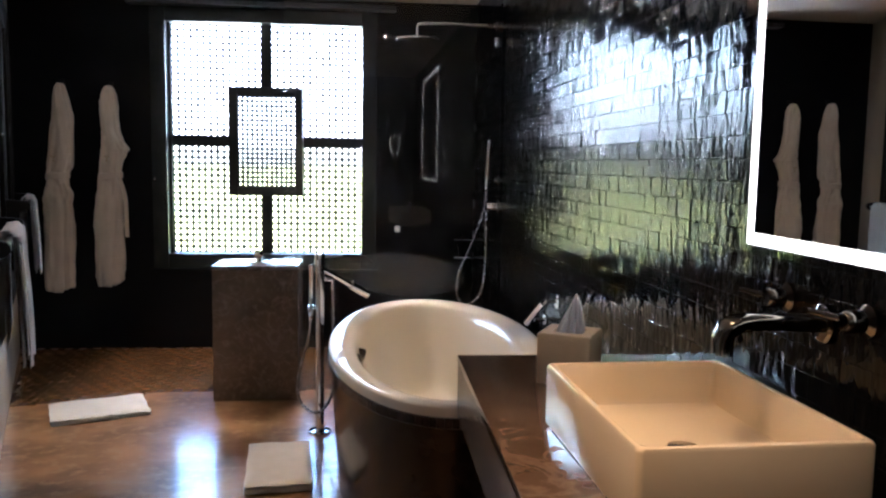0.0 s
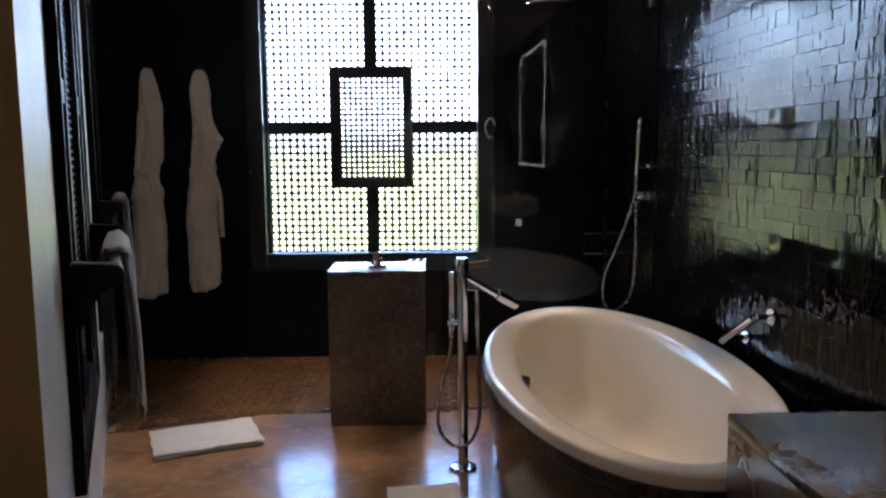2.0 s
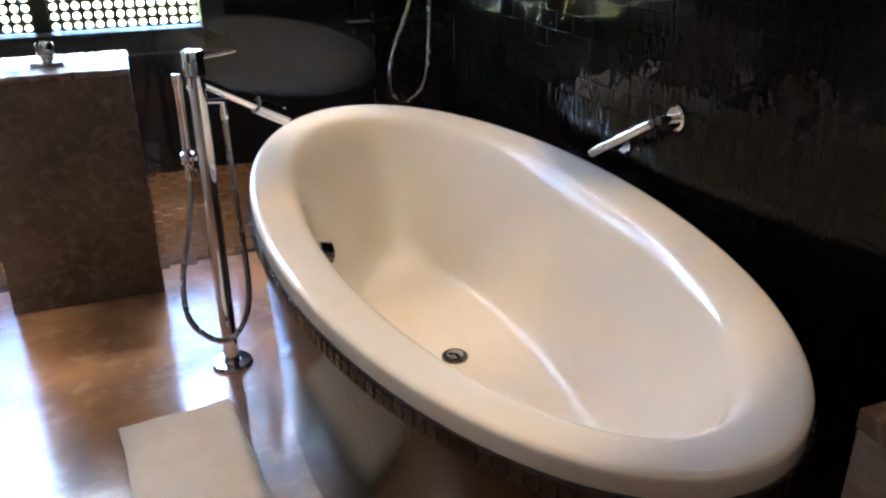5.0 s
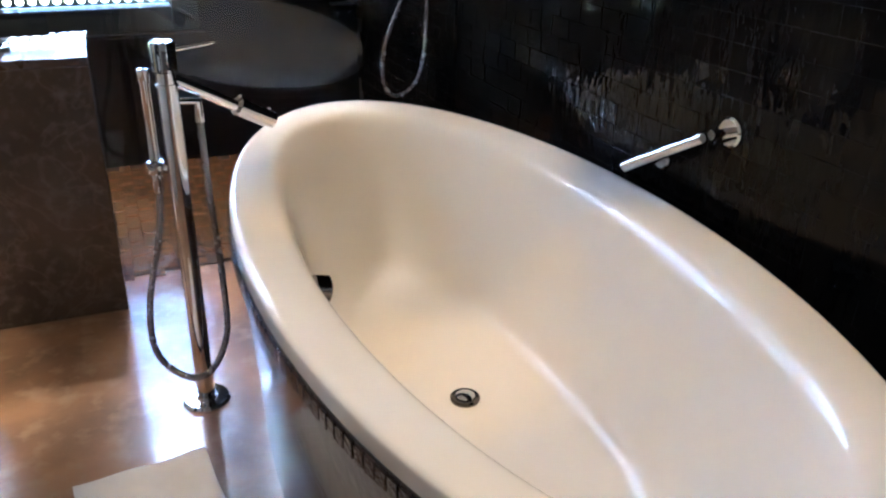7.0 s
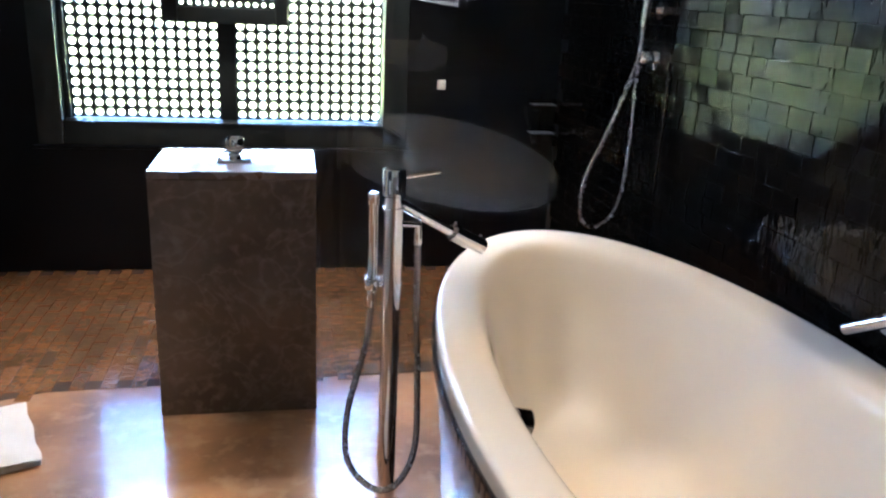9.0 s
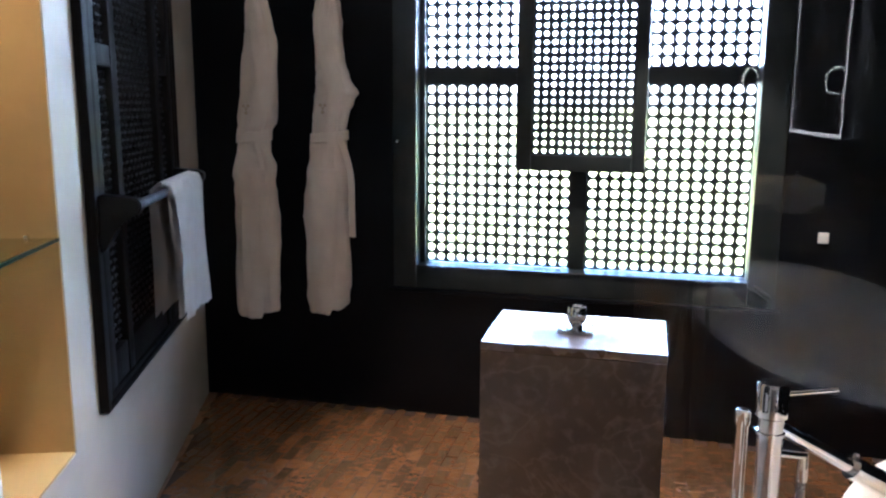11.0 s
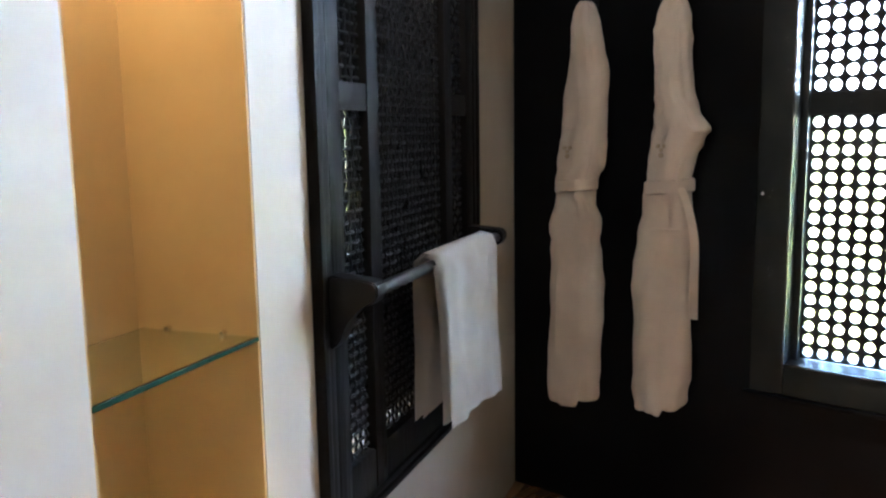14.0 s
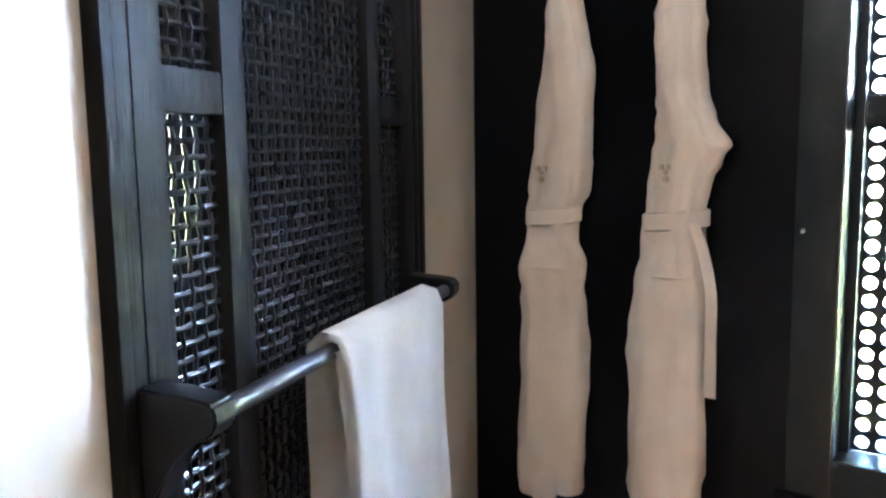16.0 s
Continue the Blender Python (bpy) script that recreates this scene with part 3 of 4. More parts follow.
SX, SY = 0.194, 0.265
prof = [(0, 0.012, 0.0), (0, 0.012, 0.119), (0.003, 0.012, 0.125), (0.008, 0.012, 0.127), (0.013, 0.012, 0.125), (0.016, 0.012, 0.119), (0.019, 0.016, 0.05), (0.024, 0.022, 0.038), (0.04, 0.03, 0.031), (0.09, 0.03, 0.027)]
bm = B()
loft(bm, [rrect(SX - o, SY - o, r, z) for o, r, z in prof])
part("bowl", bm, CERAMIC, sink)
part("drain", loft(B(), [circle(0.0, 0.0, z, r, 24) for r, z in ((0.03, 0.027), (0.03, 0.031), (0.022, 0.033), (0.004, 0.0335))]), CHROME, sink)

tap = thing("wall_tap", on_right(1.45, 1.000), "wall-mounted chrome basin tap with broad arched spout", "tap")
path = spline([(0.0, 0, 0.0), (-0.07, 0, 0.004), (-0.14, 0, 0.006), (-0.185, 0, 0.0), (-0.203, 0, -0.020), (-0.205, 0, -0.055)], 26)
rings = []
for i, p in enumerate(path):
    d = (path[min(i + 1, 25)] - path[max(i - 1, 0)]).normalized()
    side = Vector((0, 1, 0))
    up = d.cross(side)
    w, h = 0.028 - 0.004 * i / 25, 0.016
    rings.append([p + side * (w * math.copysign(abs(math.cos(a)) ** 0.6, math.cos(a))) + up * (h * math.copysign(abs(math.sin(a)) ** 0.6, math.sin(a))) for a in (2 * math.pi * k / 20 for k in range(20))])
part("spout", loft(B(), rings), DARK_CHROME, tap)
part("spout_rose", tube(B(), [(0, 0, 0), (-0.012, 0, 0), (-0.016, 0, 0)], [0.038, 0.038, 0.03], 28), DARK_CHROME, tap)
for y in (-0.13, 0.125):
    h = part("handle", tube(B(), [(0, y, 0.03), (-0.012, y, 0.03), (-0.02, y, 0.03), (-0.05, y, 0.03), (-0.055, y, 0.03)], [0.03, 0.03, 0.02, 0.02, 0.016], 24), DARK_CHROME, tap)
    part("lever", tube(B(), [(-0.045, y, 0.03), (-0.055, y + 0.03, 0.034), (-0.07, y + 0.075, 0.036)], [0.007, 0.006, 0.005], 10), DARK_CHROME, h)

tis = thing("tissue_box", pose(0.392, 2.010, 0.745, 0, 0, -28), "cream leather tissue box cover with a tissue pulled up", "tissue box")
bm = B()
loft(bm, [rrect(0.068 - o, 0.068 - o, 0.006, z, 3) for o, z in ((0.001, 0), (0, 0.003), (0, 0.124), (0.003, 0.128), (0.03, 0.128), (0.032, 0.12))])
part("cover", bm, TISSUE_COVER, tis)
part("lid_seam", loft(B(), [rrect(0.0688, 0.0688, 0.006, z, 3) for z in (0.112, 0.1135)]), TISSUE_COVER, tis)
bm = B()
cols = 14
rows_t = []
for j in range(9):
    v = j / 8
    w = 0.034 * (1 - 0.82 * v ** 1.3) + 0.004
    rows_t.append([(w * (2 * i / (cols - 1) - 1) + 0.012 * v, 0.009 * math.sin(i * 1.9 + 2 * v) * (1 - 0.5 * v) + 0.006 * v, 0.118 + 0.105 * v - 0.02 * v * abs(2 * i / (cols - 1) - 1)) for i in range(cols)])
vs = [[bm.verts.new(p) for p in r] for r in rows_t]
for a, b in zip(vs, vs[1:]):
    for i in range(cols - 1):
        bm.faces.new((a[i], a[i + 1], b[i + 1], b[i]))
bmesh.ops.solidify(bm, geom=bm.faces, thickness=0.002)
part("tissue", bm, TISSUE_PAPER, tis, "crumpled white tissue")

# ---- lit mirror ----
mir = thing("lit_mirror", on_right(1.03, 1.128), "large wall mirror with a glowing warm white LED border", "mirror")
MY0, MY1, MH = -0.75, 0.668, 1.06
part("backing", box(B(), -0.0315, -0.004, MY0 + 0.004, MY1 - 0.004, 0.004, MH - 0.004), BLACK_METAL, mir)
part("mirror_plate", box(B(), -0.036, -0.032, MY0 + 0.026, MY1 - 0.026, 0.026, MH - 0.026), MIRROR, mir, smooth=False)
bm = B()
for a, b, c, d in ((MY0, MY0 + 0.025, 0, MH), (MY1 - 0.025, MY1, 0, MH), (MY0 + 0.025, MY1 - 0.025, 0, 0.025), (MY0 + 0.025, MY1 - 0.025, MH - 0.025, MH)):
    box(bm, -0.037, -0.033, a, b, c, d)
part("led_border", bm, LED, mir, "glowing LED border", smooth=False)

mag = thing("magnifying_mirror", on_right(0.16, 1.50), "round magnifying mirror with a glowing ring on a wall arm", "mirror")
part("wall_plate", tube(B(), [(0, 0, -0.1), (-0.012, 0, -0.1)], 0.03, 20), CHROME, mag)
part("arm", tube(B(), [(-0.01, 0, -0.1), (-0.12, 0.03, -0.1), (-0.345, 0.06, -0.1), (-0.345, 0.06, 0.0)], 0.007, 10), CHROME, mag)
AX, DX = Vector((-0.77, -0.64, 0)), Vector((0.64, -0.77, 0))
MC = Vector((-0.345, 0.07, 0))
part("disc", tube(B(), [MC, MC - AX * 0.016], 0.086, 40), BLACK_METAL, mag)
part("mirror_face", tube(B(), [MC + AX * 0.006, MC + AX * 0.001], 0.086, 40), MIRROR, mag)
bm = B()
ringpts = [MC - AX * 0.012 + DX * (0.095 * math.cos(a)) + Vector((0, 0, 0.095 * math.sin(a))) for a in (2 * math.pi * k / 48 for k in range(49))]
tube(bm, ringpts, 0.008, 8, caps=False)
part("glow_ring", bm, LED_RING, mag, "glowing ring")

# ---- shower fittings ----
shw = thing("hand_shower_set", on_right(4.74, 1.05), "chrome wall hand shower with hanging hose and valve", "shower")
part("valve", tube(B(), [(0, 0, 0), (-0.01, 0, 0), (-0.012, 0, 0), (-0.06, 0, 0), (-0.066, 0, 0)], [0.04, 0.04, 0.022, 0.022, 0.018], 24), CHROME, shw)
part("valve_lever", tube(B(), [(-0.05, 0, 0), (-0.06, -0.05, 0.01)], 0.006, 8), CHROME, shw)
part("holder", tube(B(), [(0, 0, 0.15), (-0.01, 0, 0.15), (-0.012, 0, 0.15), (-0.06, -0.015, 0.15)], [0.028, 0.028, 0.011, 0.011], 20), CHROME, shw)
part("handset", tube(B(), [(-0.070, -0.02, 0.10), (-0.068, -0.022, 0.14), (-0.064, -0.03, 0.28), (-0.060, -0.035, 0.37), (-0.060, -0.037, 0.385)], [0.011, 0.013, 0.013, 0.014, 0.010], 16), CHROME, shw)
hose = spline([(-0.070, -0.02, 0.10), (-0.085, -0.03, -0.02), (-0.16, -0.05, -0.22), (-0.235, -0.06, -0.40), (-0.235, -0.055, -0.53), (-0.17, -0.03, -0.575), (-0.09, -0.02, -0.50), (-0.065, -0.01, -0.28), (-0.065, 0.0, -0.06), (-0.05, 0.0, -0.03)], 60)
part("hose", tube(B(), hose, [0.0066 + 0.0006 * (i % 2) for i in range(60)], 10), RUBBER_HOSE, shw)
rain = thing("rain_shower", on_right(4.90, 2.11), "flat square chrome rain shower head on a wall arm", "shower")
part("arm_rose", tube(B(), [(0, 0, 0), (-0.01, 0, 0)], 0.03, 20), CHROME, rain)
part("arm", tube(B(), spline([(0, 0, 0), (-0.25, 0, 0.004), (-0.43, 0, 0.002), (-0.465, 0, -0.015), (-0.47, 0, -0.07)], 24), 0.010, 12), CHROME, rain)
part("head", loft(B(), [circle(-0.47, 0, z, r, 40) for r, z in ((0.02, -0.07), (0.13, -0.088), (0.132, -0.094), (0.128, -0.098))]), CHROME, rain)
plate = thing("wall_button", pose(0.069, BACK, 0.838), "small white square wall button plate", "button")
part("plate", box(B(), -0.018, 0.018, -0.010, 0.0, -0.02, 0.02, 0.003), WHITE_PLASTIC, plate)

rack = thing("soap_rack", pose(0.525, BACK, 0.64), "small two-tier chrome wire soap rack on the black wall", "soap rack")
for z in (0.0, 0.125):
    part("tray", box(B(), -0.055, 0.055, -0.075, -0.004, z, z + 0.004, 0.001, 1), STEEL, rack)
    loop = [(-0.055, 0.0, z + 0.022), (-0.055, -0.075, z + 0.022), (0.055, -0.075, z + 0.022), (0.055, 0.0, z + 0.022)]
    part("rim_wire", tube(B(), loop, 0.003, 8), DARK_CHROME, rack)
part("back_wire", tube(B(), [(0, -0.004, -0.01), (0, -0.004, 0.17)], 0.003, 8), DARK_CHROME, rack)

# ---- ceiling downlights, two of them added fills ----
for sx, sy, watts, size, tone in SPOTS:
    dl = thing("ceiling_spotlight", pose(sx, sy, CEIL), "small recessed warm ceiling spotlight, some added as fill", "ceiling light", "ceiling spotlights")
    part("trim_ring", loft(B(), [circle(0, 0, z, r, 28) for r, z in ((0.045, 0.0), (0.045, -0.005), (0.036, -0.006), (0.033, -0.001))], caps=(False, False)), STEEL, dl)
    part("lens", loft(B(), [circle(0, 0, z, 0.014, 24) for z in (-0.003, -0.001)]), BULB, dl)
    part("reflector", loft(B(), [circle(0, 0, z, r, 24) for r, z in ((0.033, -0.0035), (0.015, -0.0015))], caps=(False, False)), STEEL, dl)


# ---- shutters ----
def weave(x0, x1, z0, z1, px, pz, r, y):
    bm = B()
    nx, nz = max(2, round((x1 - x0) / px)), max(2, round((z1 - z0) / pz))
    dx, dz = (x1 - x0) / nx, (z1 - z0) / nz
    amp = r * 0.4
    for j in range(nz):
        z = z0 + (j + 0.5) * dz
        tube(bm, [(x0 + i * dx / 2, y + amp * (0 if i % 2 == 0 else (1 if (i // 2 + j) % 2 else -1)), z + random.uniform(-0.0008, 0.0008)) for i in range(2 * nx + 1)], r, 5, caps=False)
    for i in range(nx):
        x = x0 + (i + 0.5) * dx
        tube(bm, [(x + random.uniform(-0.0008, 0.0008), y + amp * (0 if j % 2 == 0 else (-1 if (i + j // 2) % 2 else 1)), z0 + j * dz / 2) for j in range(2 * nz + 1)], r * 0.9, 5, caps=False)
    return bm


def shutter(s0, s1, label):
    W = s1 - s0
    sh = thing("woven_shutter", LEFT @ pose(s0, 0, 0.500), label, "shutter", "wall shutters")
    top = 1.63
    y0, y1 = -0.026, 0.012
    bm = B()
    for a, b, c, d in ((0, 0.021, 0, top), (W - 0.021, W, 0, top), (0.021, W - 0.021, 0, 0.018), (0.021, W - 0.021, top - 0.018, top)):
        box(bm, a, b, y0, y1, c, d, 0.003)
    part("outer_frame", bm, BLACK_WOOD, sh)
    bm = B()
    for a, b, c, d in ((0.0235, 0.0505, 0.0205, top - 0.0205), (W - 0.0505, W - 0.0235, 0.0205, top - 0.0205), (0.0505, W - 0.0505, 0.0205, 0.037), (0.0505, W - 0.0505, top - 0.037, top - 0.0205)):
        box(bm, a, b, y0 + 0.004, y1, c, d, 0.003)
    part("inner_frame", bm, BLACK_WOOD, sh)
    for a, b in ((0.054, 0.112), (0.241, 0.298), (W - 0.298, W - 0.241), (W - 0.112, W - 0.054)):
        part("stile", box(B(), a, b, y0 + 0.006, y1, 0.04, top - 0.04, 0.003), BLACK_WOOD, sh)
    for a, b in ((0.1125, 0.2405), (W - 0.2405, W - 0.1125)):
        for c, d in ((0.04, 0.135), (0.910, 0.969), (top - 0.11, top - 0.04)):
            part("rail", box(B(), a, b, y0 + 0.008, y1, c, d, 0.003), BLACK_WOOD, sh)
        part("woven_panel", weave(a, b, 0.135, 0.910, 0.028, 0.0225, 0.0044, 0.002), RATTAN, sh, kind="stuff")
        part("woven_panel", weave(a, b, 0.969, top - 0.11, 0.028, 0.0225, 0.0044, 0.002), RATTAN, sh, kind="stuff")
    part("rail", box(B(), 0.2985, W - 0.2985, y0 + 0.008, y1, 0.04, 0.135, 0.003), BLACK_WOOD, sh)
    part("rail", box(B(), 0.2985, W - 0.2985, y0 + 0.008, y1, top - 0.11, top - 0.04, 0.003), BLACK_WOOD, sh)
    part("woven_panel", weave(0.2985, W - 0.2985, 0.135, top - 0.11, 0.024, 0.0225, 0.0044, 0.002), RATTAN, sh, kind="stuff")
    # added board that keeps the view through the cane panels dark
    part("weave_blackout", box(B(), 0.28, W - 0.085, 0.10, 0.112, 0.11, top - 0.1), BLACK_WOOD, sh)
    return sh


shutter(*SH1, "black stained oak shutter with woven cane panels and a towel bar")
shutter(*SH2, "black stained oak shutter with woven cane panels, daylight showing through")


def towel_bar(s0, s1, z):
    tb = thing("towel_bar", LEFT @ pose(s0, -0.024, z), "steel towel bar on black iron brackets across the shutter", "towel bar", "towel bars")
    L = s1 - s0
    for x in (0.03, L - 0.03):
        bm = B()
        outline = [(0.0, 0.035), (0.0, -0.12), (-0.018, -0.105), (-0.040, -0.055), (-0.066, -0.028), (-0.092, -0.022), (-0.105, -0.010), (-0.110, 0.006), (-0.104, 0.022), (-0.090, 0.027), (-0.040, 0.031)]
        loft(bm, [[(x + w, y, z) for y, z in outline] for w in (-0.024, 0.024)])
        bmesh.ops.bevel(bm, geom=bm.edges[:], offset=0.004, segments=2, affect='EDGES')
        part("bracket", bm, BLACK_METAL, tb)
    part("bar", tube(B(), [(0.05, -0.087, 0.002), (L - 0.05, -0.087, 0.002)], 0.0135, 20), STEEL, tb)
    return tb


towel_bar(0.185, 1.140, 1.046)
towel_bar(-1.76, -0.675, 1.018)


def hung_towel(s, w, front, back, label, z):
    """A folded towel over the bar, several layers thick."""
    tw = thing("towel", LEFT @ pose(s, -0.111, z), label, "towel", "hung towels")
    for layer, (g, cut) in enumerate(((0.013, 0.0), (0.0235, 0.02), (0.034, -0.008))):
        bm = B()
        n, m = 36, 26
        grid = []
        rr = g + 0.004
        for i in range(n):
            u = i / (n - 1)
            row = []
            total = front - cut * 1.2 + math.pi * rr + back - cut
            for k in range(m):
                l = total * k / (m - 1)
                f = front - cut * 1.2
                wob = 0.006 * math.sin(u * 9 + k * 0.25) * min(1, abs(l - f - math.pi * rr / 2) / 0.2) + 0.004 * math.sin(u * 23 + 1.3 * layer)
                if l < f:
                    p = (0, -rr - wob - 0.012 * (f - l) / f, -(f - l))
                elif l < f + math.pi * rr:
                    a = (l - f) / rr
                    p = (0, -rr * math.cos(a), rr * math.sin(a))
                else:
                    p = (0, rr + 0.3 * wob, -(l - f - math.pi * rr))
                droop = 0.02 * math.sin(u * 3.1) if l < f else 0
                row.append((w * (u - 0.5) * (1 - 0.05 * min(1, max(0, (f - l)) / 0.4)) + 0.002 * math.sin(k), p[1], p[2] - (0.03 * u * (f - l) / f if l < f else 0) + droop * 0.3))
            grid.append([bm.verts.new(p) for p in row])
        for a, b in zip(grid, grid[1:]):
            for k in range(m - 1):
                bm.faces.new((a[k], a[k + 1], b[k + 1], b[k]))
        bmesh.ops.solidify(bm, geom=bm.faces, thickness=0.0102)
        part("cloth_layer", bm, TERRY, tw, angle=80)
    return tw


hung_towel(0.742, 0.45, 0.385, 0.37, "thick white terry towel folded over the bar", 1.046)
hung_towel(-1.24, 0.47, 0.42, 0.36, "thick white terry towel folded over the bar near the entrance", 1.02)

# ---- niche shelf ----
shelf = thing("glass_shelf", LEFT @ pose(-0.2225, 0.1285, 0.998), "clear glass shelf with a green edge across the niche", "shelf")
part("glass", box(B(), -0.198, 0.198, -0.125, 0.12, 0, 0.010, 0.001, 1), GREEN_GLASS, shelf)
part("polished_edge", box(B(), -0.198, 0.198, -0.1285, -0.1255, 0.0005, 0.0095, 0.001, 1), SHELF_EDGE, shelf, "green polished glass edge")
for x in (-0.19, 0.19):
    for y in (-0.06, 0.06):
        part("shelf_pin", tube(B(), [(x * 1.02, y, 0.013), (x * 0.96, y, 0.013)], 0.005, 10), CHROME, shelf)


# ---- robes ----
def robe(x, y, z, profile, label, tail, fold, waist):
    """A bathrobe hanging narrow from a hook; profile: height, left edge, right edge, depth."""
    rb = thing("bathrobe", pose(x, y, z), label, "bathrobe", "hanging bathrobes")
    n = 72
    pts = spline([(l, r, h) for h, l, r, d in profile], 60)
    dep = spline([(d, 0, h) for h, l, r, d in profile], 60)
    rings = []
    for (l, r, h), q in zip(pts, dep):
        c, w, d = (l + r) / 2, max(0.004, (r - l) / 2), max(0.004, q.x)
        ring = []
        for k in range(n):
            a = 2 * math.pi * k / n
            ca, sa = math.cos(a), math.sin(a)
            ripple = 1 + 0.05 * math.sin(5 * a + 2.5 * h + fold) * min(1, (0.0 - min(h, 0)) * 1.2) * (0.4 + 0.6 * abs(sa))
            px = c + w * math.copysign(abs(ca) ** 0.75, ca)
            py = -d * ripple * (math.copysign(abs(sa) ** 0.8, sa)) + 0.004 * math.sin(9 * h + 4 * ca + fold)
            wr = noise.noise((px * 14 + fold, ca * 2 + sa, h * 5)) * 0.014 + noise.noise((px * 26, 4 * ca + fold, h * 26)) * 0.011
            px, py = px + wr * ca * 0.8, py - wr * sa
            lap = c + w * (0.30 + 0.12 * math.sin(4 * h + fold))
            if h < waist - 0.04 and sa > 0 and px > lap:
                py += 0.010
            hem = 1.0 if h < profile[-1][0] + 0.10 else 0.0
            drop = -0.014 * hem if px < lap else 0.008 * hem
            ring.append((px, py, h + drop + 0.004 * math.sin(3 * a + fold) * (1 if h < profile[-1][0] + 0.02 else 0)))
        rings.append(ring)
    part("robe_body", loft(B(), rings), ROBE_CLOTH, rb, angle=70)
    # belt
    bl = [p for p in pts if abs(p.z - waist) < 0.02] or [pts[24]]
    l, r = bl[0].x - 0.004, bl[0].y + 0.004
    c, w = (l + r) / 2, (r - l) / 2
    bm = B()
    loft(bm, [[(c + (w + o) * math.copysign(abs(math.cos(a)) ** 0.75, math.cos(a)), -(0.050 + o) * math.sin(a), h + 0.008 * math.cos(a)) for a in (2 * math.pi * k / n for k in range(n))] for o, h in ((0.0, waist - 0.022), (0.006, waist - 0.018), (0.006, waist + 0.018), (0.0, waist + 0.022))])
    part("belt", bm, ROBE_CLOTH, rb)
    if tail:
        tp = spline([(r - 0.015, -0.045, waist), (r + 0.012, -0.05, waist - 0.06), (r + 0.032, -0.045, waist - 0.16), (r + 0.034, -0.045, waist - 0.28), (r + 0.036, -0.045, waist - 0.405)], 24)
        bm = B()
        loft(bm, [[(p.x + a, p.y + b, p.z) for a, b in ((-0.013, -0.003), (0.013, -0.003), (0.013, 0.003), (-0.013, 0.003))] for p in tp])
        part("belt_end", bm, ROBE_CLOTH, rb)
    # pocket and embroidered mark
    px = c + 0.02
    bm = B()
    w2 = 0.072
    def face_y(x):
        return -0.057 * max(0.0, 1 - min(1, abs(x - c) / w2) ** 2.67) ** 0.4 - 0.004
    xa, xb, za = px - 0.05, px + 0.042, waist - 0.13
    tube(bm, [(x, face_y(x), za) for x in (xa + (xb - xa) * i / 8 for i in range(9))], 0.003, 8)
    part("pocket_hem", bm, ROBE_CLOTH, rb)
    bm = B()
    for dx, dz, rr in ((-0.010, 0.012, 0.007), (0.010, 0.012, 0.007), (0, 0.0, 0.006), (0, -0.016, 0.008)):
        tube(bm, [(c - 0.005 + dx, -0.052, waist + 0.115 + dz), (c - 0.005 + dx, -0.057, waist + 0.115 + dz)], rr, 8)
    part("embroidered_mark", bm, EMBROIDERY, rb, "small tan embroidered mark")
    hk = thing("wall_hook", pose(x, BACK, z), "small black wall hook holding a bathrobe", "hook", "wall hooks")
    part("hook_plate", box(B(), -0.015, 0.015, -0.008, 0.0, -0.03, 0.03, 0.003), BLACK_METAL, hk)
    part("hook_arm", tube(B(), spline([(0, -0.006, 0.0), (0, -0.04, -0.01), (0, -0.06, 0.012)], 8), 0.005, 8), BLACK_METAL, hk)


robe(-2.152, BACK - 0.066, 1.782, [
    (0.0, -0.012, 0.016, 0.010), (-0.03, -0.030, 0.040, 0.030), (-0.10, -0.040, 0.058, 0.042), (-0.22, -0.054, 0.080, 0.046), (-0.40, -0.070, 0.080, 0.048), (-0.53, -0.086, 0.074, 0.048),
    (-0.58, -0.092, 0.044, 0.046), (-0.64, -0.100, 0.034, 0.046), (-0.70, -0.112, 0.058, 0.050), (-0.755, -0.126, 0.070, 0.052), (-0.81, -0.120, 0.066, 0.053), (-1.06, -0.122, 0.066, 0.056),
    (-1.33, -0.126, 0.062, 0.056), (-1.362, -0.106, 0.046, 0.046)], "ecru cotton bathrobe hanging folded and belted on the black wall", False, 0.4, -0.605)
robe(-1.840, BACK - 0.066, 1.772, [
    (0.0, -0.014, 0.014, 0.010), (-0.03, -0.038, 0.038, 0.030), (-0.09, -0.054, 0.058, 0.042), (-0.20, -0.056, 0.060, 0.046), (-0.30, -0.058, 0.064, 0.046), (-0.345, -0.061, 0.086, 0.046), (-0.400, -0.063, 0.116, 0.046), (-0.418, -0.064, 0.124, 0.046), (-0.436, -0.065, 0.114, 0.046),
    (-0.51, -0.067, 0.079, 0.048), (-0.585, -0.071, 0.070, 0.048), (-0.70, -0.088, 0.079, 0.052), (-0.81, -0.106, 0.076, 0.055), (-0.965, -0.114, 0.077, 0.057),
    (-1.20, -0.112, 0.075, 0.057), (-1.295, -0.104, 0.070, 0.055), (-1.318, -0.086, 0.056, 0.046)], "ecru cotton bathrobe with a hanging belt end on the black wall", True, 2.1, -0.590)


